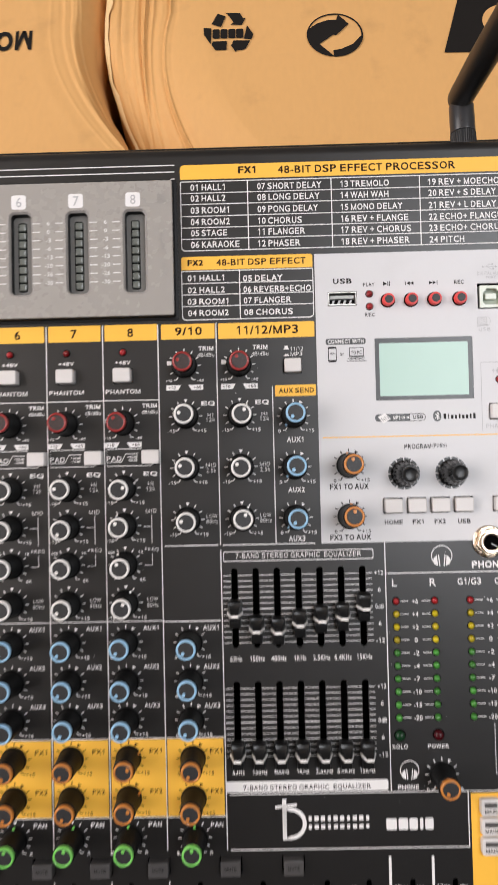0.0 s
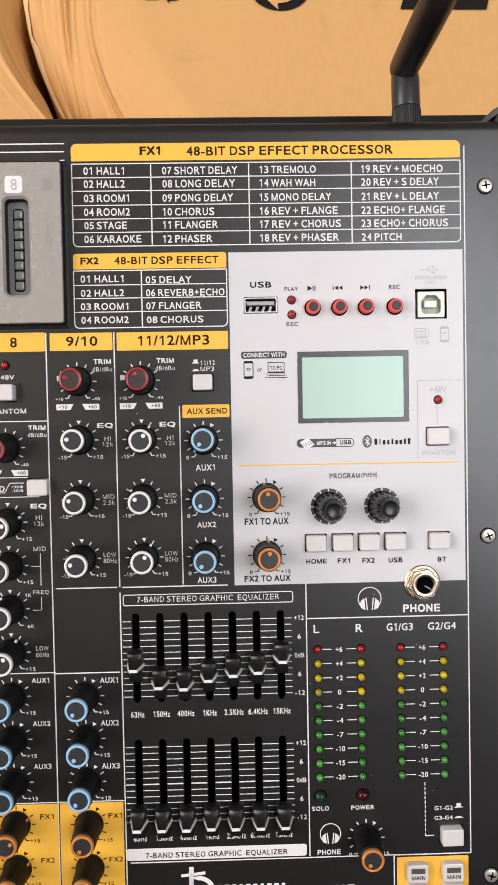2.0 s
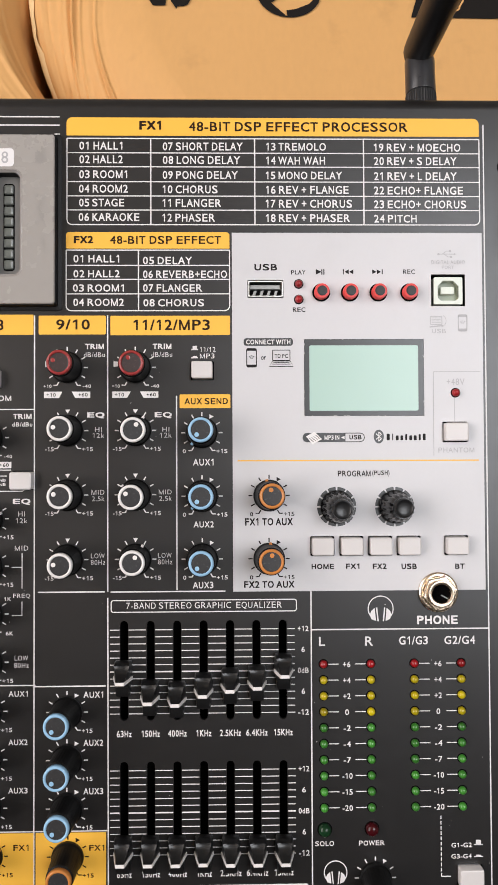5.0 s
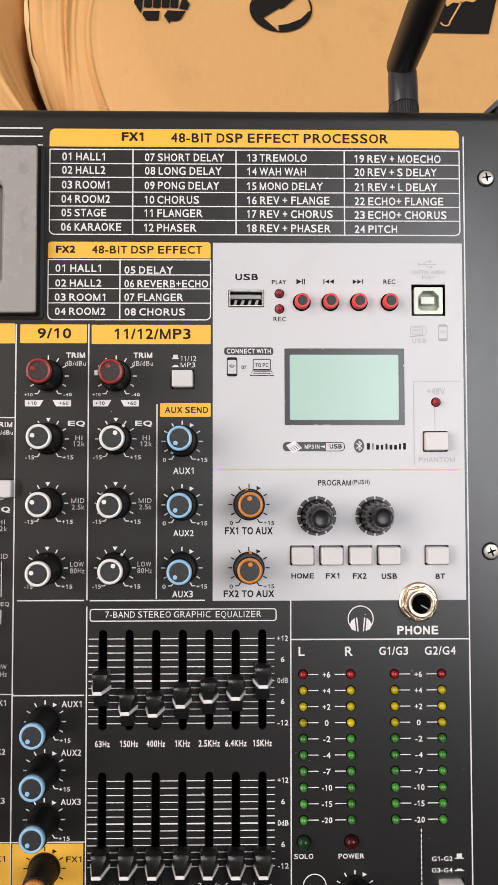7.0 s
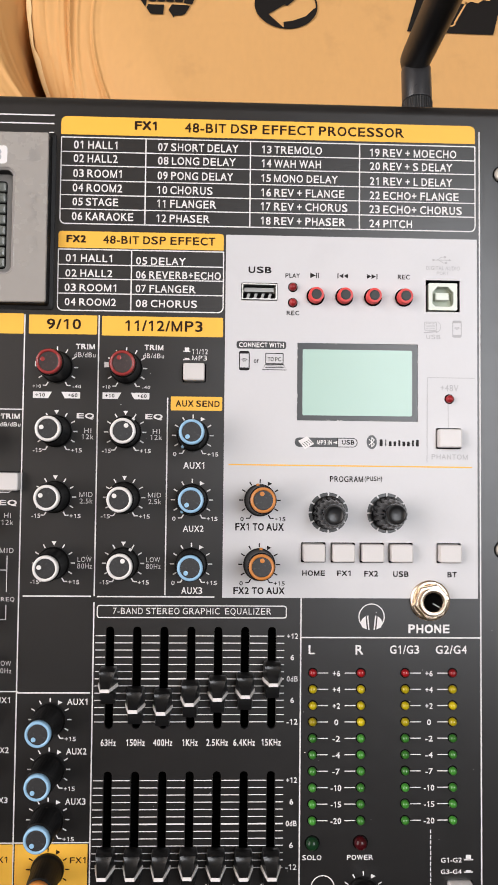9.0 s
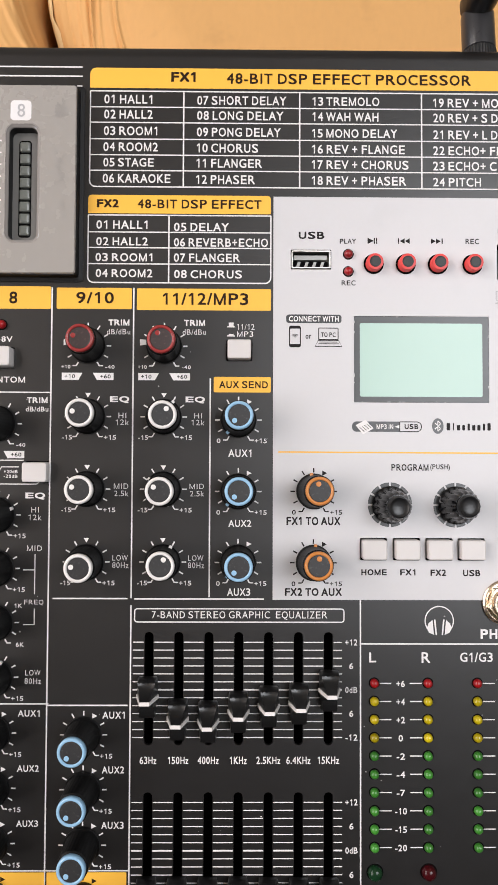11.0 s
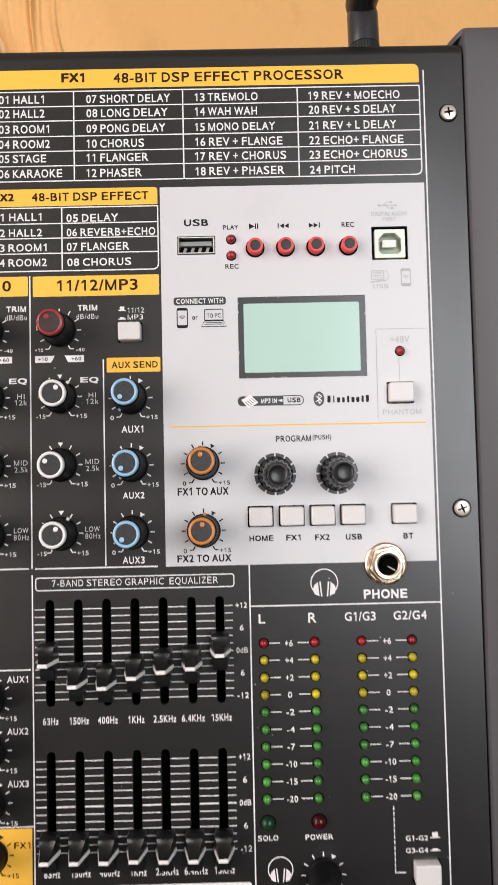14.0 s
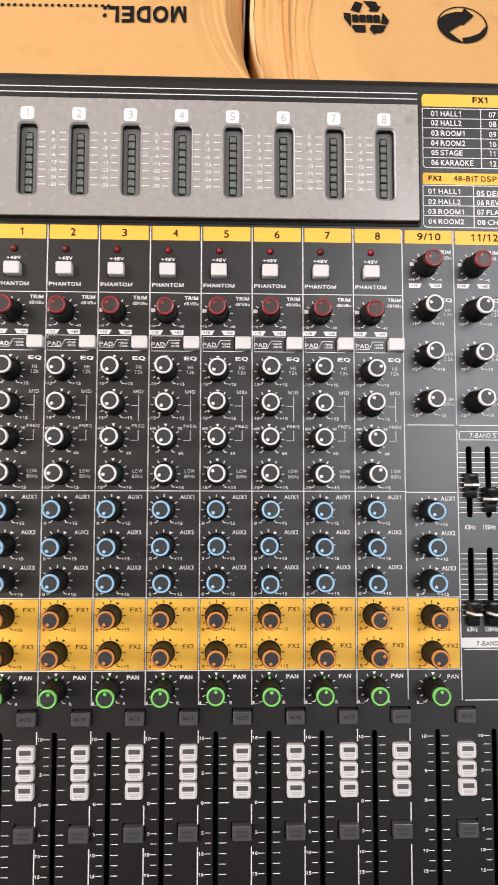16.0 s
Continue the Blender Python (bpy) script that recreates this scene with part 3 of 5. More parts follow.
lettering(WHITE, "02 HALL2", -51.9, 29.2, 17.1, 3.2)
lettering(WHITE, "08 LONG DELAY", -12.4, 29.0, 30.5, 3.2)
lettering(WHITE, "14 WAH WAH", 24.8, 28.9, 23.4, 3.2)
lettering(WHITE, "20 REV + S DELAY", 72.4, 28.8, 32.9, 3.2)
lettering(WHITE, "03 ROOM1", -51.1, 23.3, 18.8, 3.2)
lettering(WHITE, "09 PONG DELAY", -12.9, 23.1, 29.6, 3.2)
lettering(WHITE, "15 MONO DELAY", 28.1, 23.0, 30.2, 3.1)
lettering(WHITE, "21 REV + L DELAY", 72.4, 22.8, 32.9, 3.2)
lettering(WHITE, "04 ROOM2", -51.0, 17.6, 19.2, 3.2)
lettering(WHITE, "10 CHORUS", -16.9, 17.4, 21.6, 3.2)
lettering(WHITE, "16 REV + FLANGE", 29.4, 17.3, 32.8, 3.2)
lettering(WHITE, "22 ECHO+ FLANGE", 73.6, 17.1, 35.5, 3.2)
lettering(WHITE, "05 STAGE", -51.7, 12.1, 17.7, 3.1)
lettering(WHITE, "11 FLANGER", -16.2, 12.0, 23.1, 3.2)
lettering(WHITE, "17 REV + CHORUS", 30.0, 11.8, 34.2, 3.2)
lettering(WHITE, "23 ECHO+ CHORUS", 74.2, 11.6, 36.8, 3.2)
lettering(WHITE, "06 KARAOKE", -48.8, 6.4, 23.8, 3.2)
lettering(WHITE, "12 PHASER", -17.5, 6.2, 20.7, 3.2)
lettering(WHITE, "18 REV + PHASER", 29.6, 6.1, 33.3, 3.2)
lettering(WHITE, "24 PITCH", 64.3, 5.9, 16.9, 3.1)
lettering(STRIPB, "FX2", -58.8, -2.5, 7.6, 2.9)
lettering(STRIP, "48-BIT DSP EFFECT", -26.6, -2.6, 43.5, 3.2)
lettering(WHITE, "01 HALL1", -53.8, -10.0, 17.9, 3.0)
lettering(WHITE, "02 HALL2", -53.7, -15.9, 18.1, 2.9)
lettering(WHITE, "03 ROOM1", -53.0, -21.5, 19.9, 2.9)
lettering(WHITE, "04 ROOM2", -52.9, -27.1, 19.8, 2.9)
lettering(WHITE, "05 DELAY", -25.9, -10.7, 19.3, 3.0)
lettering(WHITE, "06 REVERB+ECHO", -19.0, -16.1, 33.0, 3.0)
lettering(WHITE, "07 FLANGER", -23.9, -21.5, 23.2, 3.0)
lettering(WHITE, "08 CHORUS", -23.5, -27.3, 23.8, 2.9)
lettering(STRIPW, "7-BAND STEREO GRAPHIC  EQUALIZER", -10.4, -255.7, 61.1, 2.8)
lettering(BOLDW, "PHONE", 38.0, -256.4, 10.0, 2.2)


def strip(x0, y1, x1, y0, r=0.4, mat=M_YELLOW):
    return Solid().flat(rounded((x0 + x1) / 2, (y0 + y1) / 2, x1 - x0, y1 - y0, r), Z_STRIP).make("title_strip", mat, console, "" if mat is M_YELLOW else "white strip")


strip(-65.5, 45.8, 97.9, 38.6, (0.3, 2.2, 2.2, 0.3))
strip(-65.7, 0.5, -1.5, -6.0, (0.3, 1.2, 1.2, 0.3))
strip(-76.3, -32.3, -50.1, -39.7)
strip(-48.3, -32.4, -1.4, -40.0)
strip(-21.3, -63.2, -1.4, -68.6)
for k, c in enumerate(CH):
    strip(c + 1.0, -31.9, c + 26.7, -39.8)
    lettering(STRIP, str(k + 1), c + 13.6, -35.9, 1.6 if k == 0 else 2.8, 4.2)
strip(-49.3, -252.4, 28.4, -258.0 + 0.4, 1.2, M_INK)
for c in CH + [-77.9]:
    strip(c + 0.7, -231.7, c + (27.0 if c < -78 else 27.8), -268.1, 0.2)
strip(67.4, -259.6, 98.6, FRONT + 6, 0.6)

# Effect tables.
for x0, y0, x1, y1, cols, rws in ((-65.3, 3.45, 97.9, 37.5, (-32.4, 8.6, 51.8), (31.8, 26.3, 20.4, 14.75, 9.2)), (-65.6, -30.4, -1.5, -6.6, (-37.3,), (-12.6, -18.1, -23.8))):
    WHITE.outline(rounded((x0 + x1) / 2, (y0 + y1) / 2, x1 - x0, y1 - y0, (2.0, 0.2, 0.2, 2.0)), 0.45, Z_INK)
    for x in cols:
        WHITE.bar(x, y0, x, y1, Z_INK, 0.5)
    for y in rws:
        WHITE.bar(x0, y, x1, y, Z_INK, 0.42)

# Rules between the sections.
for x0, y0, x1, y1 in ((99.6, 43.4, 99.7, -258.6), (-77.9, -32.2, -77.9, -284), (-49.4, -32.2, -49.4, -139.6), (-49.4, -142, -49.2, -284.6), (-22.5, -63.7, -22.5, -139.2), (-76.4, -139.7, -50.6, -139.7), (-48.3, -139.8, -3.6, -139.8), (29.8, -140.0, 29.7, -258.0), (29.8, -155.0, 99.6, -155.0), (-77.9, -175.9, -50.2, -175.9), (-47.6, -258.5, 66.4, -258.5), (-47.6, -284.6, 66.2, -284.6), (66.2, -258.5, 66.2, -284.6), (66.2, -258.6, 99.6, -258.6), (-301, 42.5, -68.2, 42.65), (-301, 45.8, -68.2, 45.95), (-70.2, 39.1, -68.2, 39.1)):
    WHITE.bar(x0, y0, x1, y1, Z_INK, 0.5)
for c in CH:
    WHITE.bar(c, -32, c, -286.0, Z_INK, 0.5)
    for y0, y1 in ((-298.8, -305.2), (-336, -346), (-357, -420)):
        WHITE.bar(c + 27.7, y0, c + 27.7, y1, Z_INK, 0.5)
    WHITE.bar(c, -68.8, c + 27.2, -68.9, Z_INK, 0.4)
    WHITE.bar(c, -175.4, c + 27.7, -175.4, Z_INK, 0.45)
    WHITE.bar(c, -231.2, c + 27.7, -231.2, Z_INK, 0.45)
    WHITE.bar(c, -268.5, c + 27.7, -268.5, Z_INK, 0.45)
WHITE.bar(-77.9, -231.2, -49.6, -231.2, Z_INK, 0.45)
WHITE.bar(-77.9, -268.6, -49.6, -268.6, Z_INK, 0.45)

# Graphic equaliser scale.
WHITE.outline(rounded(-12.0, -145.4, 72.2, 4.5, 0.9), 0.4, Z_INK)
for top, names_y in ((-154.5, -194.4), (-208.5, -248.0)):
    for j in range(13):
        y = top - 2.685 * j
        edges = [-48.6] + [e for x in SLOT_EQ for e in (x - 1.75, x + 1.75)] + [23.4]
        for a, b in zip(edges[::2], edges[1::2]):
            WHITE.bar(a, y, b, y, Z_INK, 0.55 if j == 6 else 0.34)
    for j, s in ((0, "+12"), (3, "6"), (6, "0dB"), (9, "6"), (12, "-12")):
        lettering(WHITE, s, 26.6, top - 2.685 * j, {1: 1.4, 3: 4.2}[len(s)], 2.1)
    for x, s, w in zip(SLOT_EQ, ("63Hz", "150Hz", "400Hz", "1KHz", "2.5KHz", "6.4KHz", "15KHz"), (5.7, 7.0, 7.2, 5.8, 8.2, 8.3, 7.3)):
        lettering(WHITE, s, x, names_y, w, 2.5)

# Level meter scale.
for j, s in enumerate(("+6", "+4", "+2", "0", "-2", "-4", "-7", "-10", "-15", "-20")):
    y = -168.4 - 6.14 * j
    for x in (43.6, 79.4):
        lettering(WHITE, s, x, y - 0.15, {1: 1.5, 2: 2.9, 3: 4.0}[len(s)], 2.2)
        WHITE.bar(x - 7.4, y, x - 3.2, y, Z_INK, 0.36)
        WHITE.bar(x + 3.2, y, x + 7.4, y, Z_INK, 0.36)
for j in range(12):
    WHITE.bar(80.0, -227.2 - 2.0 * j, 80.0, -228.6 - 2.0 * j, Z_INK, 0.4)
WHITE.bar(80.0, -250.5, 83.7, -250.5, Z_INK, 0.4)
for y, h in ((-237.9, 1.8), (-242.5, 0.7)):
    WHITE.flat(rounded(94.6, y + h / 2 - 0.6, 2.0, h, 0.05), Z_INK)
    WHITE.bar(92.8, y - 0.6, 96.4, y - 0.6, Z_INK, 0.4)
for y, h in ((-45.0, 1.5), (-48.2, 0.7)):
    WHITE.flat(rounded(-15.3, y + h / 2 - 0.7, 1.7, h, 0.05), Z_INK)
    WHITE.bar(-16.7, y - 0.7, -14.0, y - 0.7, Z_INK, 0.4)


def headphones(x, y, r):
    WHITE.outline(arc(x, y, r, -35, 215, 28), 0.4, Z_INK, False)
    for s in (-1, 1):
        for shape in (((0.38, 0.08), (0.26, -1.0), (0.16, -1.0), (0.27, 0.1)), ((0.48, 0.06), (0.38, -0.98), (0.74, -0.82), (0.87, -0.5), (0.76, -0.18))):
            WHITE.flat([(x + s * q * r, y + p * r) for q, p in shape][:: -s], Z_INK)


headphones(57.1, -147.1, 4.9)
headphones(38.7, -248.4, 4.4)


# Signs on the white sheet.
def tri(ink, x, y, w, h, z):
    ink.flat([(x - w / 2, y - h / 2), (x + w / 2, y), (x - w / 2, y + h / 2)], z)


for x in (33.6,):
    tri(GREY, x, -15.2, 2.2, 2.2, Z_WHITE)
    GREY.bar(x + 1.3, -14.1, x + 1.3, -16.3, Z_WHITE, 0.4)
    GREY.bar(x + 2.1, -14.1, x + 2.1, -16.3, Z_WHITE, 0.4)
for x, s in ((45.4, -1), (56.8, 1)):
    for d in (-0.9, 0.9):
        tri(GREY, x + d - s * 0.2, -15.2, 1.7 * s, 1.9, Z_WHITE)
    GREY.bar(x + s * 2.0, -14.2, x + s * 2.0, -16.2, Z_WHITE, 0.4)
PLATE.flat(rounded(13.6, -42.8, 19.4, 3.0, 1.0), Z_WHITE)
PLATE.flat(rounded(35.25, -80.3, 16.7, 3.6, (0.1, 0.1, 1.6, 1.6)), Z_WHITE)
GREY.outline(rounded(47.4, -80.3, 7.6, 3.4, (1.6, 1.6, 0.1, 0.1)), 0.3, Z_WHITE)
tri(PILL, 42.6, -80.3, -1.6, 1.2, 0.36)
PILL.flat([(28.2, -79.8), (30.8, -83.0), (34.5, -80.9), (31.6, -78.0)], 0.36)
for j in range(4):
    STRIPW.bar(29.6 + j * 0.8, -80.6 + 0.42 * j, 31.2 + j * 0.8, -82.0 + 0.42 * j, 0.4, 0.2)
PLATE.flat([(56.9 + 2.0 * math.cos(radians(12 * k)), -80.0 + 2.7 * math.sin(radians(12 * k))) for k in range(30)], Z_WHITE)
for a, b, c, d in ((-0.9, 0.9, 0.9, -0.7), (0.9, -0.7, 0, -1.5), (0, -1.5, 0, 1.5), (0, 1.5, 0.9, 0.7), (0.9, 0.7, -0.9, -0.9)):
    PILL.bar(56.9 + 1.15 * a, -80.0 + 1.2 * b, 56.9 + 1.15 * c, -80.0 + 1.2 * d, 0.36, 0.32)
for k, (w, h) in enumerate(((1.5, 2.6), (0.5, 2.6), (1.4, 1.9), (1.2, 1.9), (1.0, 2.4), (1.4, 1.9), (1.4, 1.9), (1.0, 2.4), (1.4, 2.6))):
    GREY.flat(rounded(60.6 + 1.78 * k, -80.2 - (2.6 - h) / 2, w * 0.8, h, 0.3), Z_WHITE)
for x, y, w, h, ink in ((7.0, -49.0, 3.8, 7.2, GREY), (90.5, -35.4, 3.4, 6.4, PALE)):
    ink.outline(rounded(x, y, w, h, 0.6), 0.35, Z_WHITE)
    ink.bar(x - w / 2, y + h / 2 - 0.5, x + w / 2, y + h / 2 - 0.5, Z_WHITE, 0.7)
    ink.bar(x - w / 2, y - h / 2 + 0.5, x + w / 2, y - h / 2 + 0.5, Z_WHITE, 0.9)
    for q in (0.5, 0.95, 1.4):
        ink.outline(arc(x, y - 0.6, q, 40, 140, 8), 0.22, Z_WHITE, False)
GREY.outline(rounded(18.7, -48.0, 6.8, 4.0, 0.2), 0.3, Z_WHITE)
GREY.outline([(15.2, -50.3), (22.2, -50.3), (23.4, -52.4), (14.0, -52.4)], 0.3, Z_WHITE)
for j in range(2):
    GREY.bar(15.6 - 0.4 * j, -50.9 - 0.6 * j, 21.9 + 0.4 * j, -50.9 - 0.6 * j, Z_WHITE, 0.25)
PALE.outline(rounded(80.0, -34.4, 4.6, 3.2, 0.2), 0.3, Z_WHITE)
for j in range(4):
    PALE.bar(78.2, -33.4 - 0.6 * j, 81.8, -33.4 - 0.6 * j, Z_WHITE, 0.18)
PALE.bar(77.4, -37.0, 82.8, -36.4, Z_WHITE, 0.5)
PALE.outline(arc(81.6, -34.6, 2.4, -80, 60, 10), 0.22, Z_WHITE, False)
PALE.bar(81.3, -8.2, 87.4, -8.2, Z_WHITE, 0.28)
PALE.bar(82.6, -8.2, 84.4, -7.0, Z_WHITE, 0.26)
PALE.bar(84.4, -7.0, 85.6, -7.0, Z_WHITE, 0.26)
PALE.bar(83.4, -8.2, 85.0, -9.3, Z_WHITE, 0.26)
PALE.bar(85.0, -9.3, 86.0, -9.3, Z_WHITE, 0.26)
for x, y in ((81.2, -8.2), (85.8, -7.0), (86.2, -9.3)):
    PALE.flat(rounded(x, y, 0.9, 0.9, 0.4), Z_WHITE)
tri(PALE, 87.8, -8.2, 1.0, 0.9, Z_WHITE)
PALE.bar(78.7, -54.6, 97.4, -54.6, Z_WHITE, 0.26)
PALE.bar(78.7, -54.6, 78.6, -87.6, Z_WHITE, 0.26)
PALE.bar(86.9, -64.4, 87.0, -74.2, Z_WHITE, 0.26)
ORANGE_INK.bar(1.3, -89.2, 96.4, -89.4, Z_WHITE, 0.5)

# Maker's panel: an emblem and blocks in the place of its name.
WHITE.outline([(-21.6, -279.4), (-18.6, -279.4)] + arc(-18.6, -272.6, 6.6, -90, 90, 20) + [(-21.6, -266.0)], 1.9, Z_INK)
WHITE.bar(-21.6, -280.3, -21.6, -261.0, Z_INK, 2.0)
WHITE.bar(-26.0, -264.8, -15.6, -263.8, Z_INK, 1.3)
for j, (y, h) in enumerate(((-270.4, 2.4), (-274.3, 2.0))):
    for k in range(10):
        WHITE.flat(rounded(-9.4 + 3.05 * k, y, 2.1 if k % 3 else 1.5, h, 0.4), Z_INK)
for k, (w, h) in enumerate(((5.0, 5.4), (4.6, 5.4), (4.0, 5.4), (1.6, 5.4), (4.0, 5.4))):
    WHITE.flat(rounded((29.4, 35.0, 39.9, 43.7, 47.4)[k], -273.6, w, h, 0.8), Z_INK)

# ---- knobs ----


def knob_kind(name, ring_mat, label, height=16.2, face=M_KNOBTOP, mark=None):
    """A tapered ribbed black knob with a skirt, a coloured ring round its worn top, a pointer dot and a mark on its skirt."""
    h = height

    def flute(a, z):
        return 1 - (0.025 if 2.4 < z < h - 3.0 else 0) * (0.5 + 0.5 * math.cos(30 * a))

    body = Solid().lathe([(6.0, 0.05), (6.2, 0.5), (6.15, 1.5), (5.75, 2.0), (5.6, 2.5), (5.2, h - 3.2), (5.1, h - 2.6), (4.66, h - 2.2), (4.5, h - 0.6)], 90, wave=flute)
    k = body.make(name, M_KNOB, console, label, True)
    Solid().lathe([(4.5, h - 2.3), (4.66, h - 2.0), (4.7, h - 0.8), (4.58, h - 0.3), (4.32, h - 0.05), (4.05, h), (3.8, h - 0.06), (3.62, h - 0.22), (3.55, h - 0.5)], 44, cap0=False, cap1=False).make("ring", ring_mat, k, "", True)
    Solid().lathe([(3.75, h - 0.7), (3.6, h - 0.42), (3.3, h - 0.36)], 32).make("knob_face", face, k, "", True)
    Solid().lathe([(0.86, h - 0.4), (0.84, h - 0.26), (0.55, h - 0.2)], 14, 0, 2.3).make("pointer", ring_mat, k, "", True)
    Solid().box(0, 5.75, 1.1, 1.3, 1.2, 2.7, 0.3).make("skirt_mark", mark or ring_mat, k)
    return k


KINDS = {"red": knob_kind("knob", M_RED, "black knob with a red ring", face=M_REDTOP), "white": knob_kind("knob", M_RINGW, "black knob with a white ring"), "blue": knob_kind("knob", M_BLUE, "black knob with a light blue ring", 17.0), "orange": knob_kind("knob", M_ORANGE, "black knob with an orange ring", 17.0), "green": knob_kind("knob", M_GREEN, "black knob with a green ring", 17.0)}
USED, SCALES = set(), {}
shaky = random.Random(4)


def knob(kind, x, y, turn, ink=None, marks="pm", ends=("-15", "+15"), r=6.5, lean=None):
    """A knob that points turn degrees clockwise from straight up, with the scale printed round it."""
    tx, ty = lean or (shaky.uniform(-1.6, 1.6), shaky.uniform(-1.6, 1.6))
    c, s = math.cos(radians(turn)), math.sin(radians(turn))
    tilt = (tx * c - ty * s, tx * s + ty * c)
    z = 0.3 if x > 0 and y > -139 else 0.05
    if kind in USED:
        again(KINDS[kind], x, y, z - 0.05, -turn, tilt=tilt)
    else:
        put(KINDS[kind], x, y, z - 0.05, -turn, tilt=tilt)
        USED.add(kind)
    ink = ink or WHITE
    key = (ink.mat.name, marks)
    if key not in SCALES:
        t = Solid()
        for k in range(-5, 6):
            a = radians(90 - 30 * k)
            c, s = math.cos(a), math.sin(a)
            if marks == "eq" and k == 0:
                t.flat([(0, r + 0.1), (0.95, r + 1.7), (-0.95, r + 1.7)], 0)
                continue
            if marks == "aux" and k == 1:
                q = r + 0.8
                t.flat([(q * c - 0.7, q * s - 0.9), (q * c + 1.0, q * s), (q * c - 0.7, q * s + 0.9)], 0)
                continue
            if marks == "trim" and k == -3:
                t.flat([(-r - 2.0, 0.2), (-r + 0.3, 0.5), (-r + 0.3, 2.2), (-r - 2.0, 2.4)], 0)
                continue
            t.bar(r * c, r * s, (r + 1.6) * c, (r + 1.6) * s, 0, 0.48)
            if abs(k) == 5:
                e = math.copysign(1, k)
                t.bar((r + 1.5) * c, (r + 1.5) * s, (r + 1.5) * c + e * 1.3, (r + 1.5) * s, 0, 0.42)
        SCALES[key] = tagged(t.make("knob_scale", ink.mat, console), kind="stuff")
        put(SCALES[key], x, y, ink.z)
    else:
        again(SCALES[key], x, y, ink.z)
    yb = y - 7.2
    if ends[0]:
        lettering(ink, ends[0], x - (6.9 if ends[0] == "0" else 7.1), yb, 1.3 if ends[0] == "0" else 3.4, 1.6)
    if ends[1]:
        lettering(ink, ends[1], x + 7.8, yb, 4.2 if len(ends[1]) > 2 else 1.4, 1.6)


def trim(x, y, turn, lean=None):
    knob("red", x, y, turn, marks="trim", ends=("", ""), lean=lean)
    lettering(WHITE, "+10", x - 7.6, y - 7.3, 3.1, 1.3)
    lettering(WHITE, "-40", x + 7.7, y - 7.3, 3.2, 1.3)
    for s, t in ((-1, "+10"), (1, "+60")):
        q = [(x + s * 2.0 - s * 0.2, y - 9.4), (x + s * 9.0, y - 9.4), (x + s * 9.0, y - 11.9), (x + s * 3.2, y - 11.9)]
        WHITE.flat(q if s < 0 else q[::-1], Z_INK)
        lettering(STRIPW, t, x + s * 6.2, y - 10.65, 3.6, 1.4)


# Stereo inputs.
trim(-65.2, -52.6, -69, (0.1, 2.0))
trim(-38.6, -52.6, -30, (1.0, 2.2))
for x, turns in ((-65.0, (-77, -68, -79)), (-38.6, (32, -53, 28))):
    for y, a, lean in zip((-77.2, -102.2, -127.2), turns, ((1.3, 4.4), (0.9, 1.2), (-2.4, 3.0)) if x > -50 else ((-0.6, 1.8), (-0.7, 2.0), (0.5, 2.4))):
        knob("white", x, y, a, marks="eq", lean=lean)
for y in (-78.2, -102.9, -127.3):
    knob("blue", -12.6, y, -140, marks="aux", ends=("0", "+15"), lean=(-1.8, 1.0))
for y, s in ((-185.8, "AUX1"), (-204.2, "AUX2"), (-222.7, "AUX3")):
    knob("blue", -65.2, y, -140, marks="aux", ends=("0", "+15"))
    lettering(WHITE, s, -55.0, y + 6.6, 7.6, 2.4)
for y, s in ((-240.9, "FX1"), (-259.8, "FX2")):
    knob("orange", -64.8, y, -150, ink=YTICKS, marks="aux", ends=("0", "+15"))
    lettering(YTICKS, s, -53.7, y + 3.3, 5.8, 2.2)
knob("green", -64.6, -278.4, 0, marks="eq", ends=("L", "R"))
lettering(WHITE, "PAN", -54.0, -272.4, 6.0, 2.2)

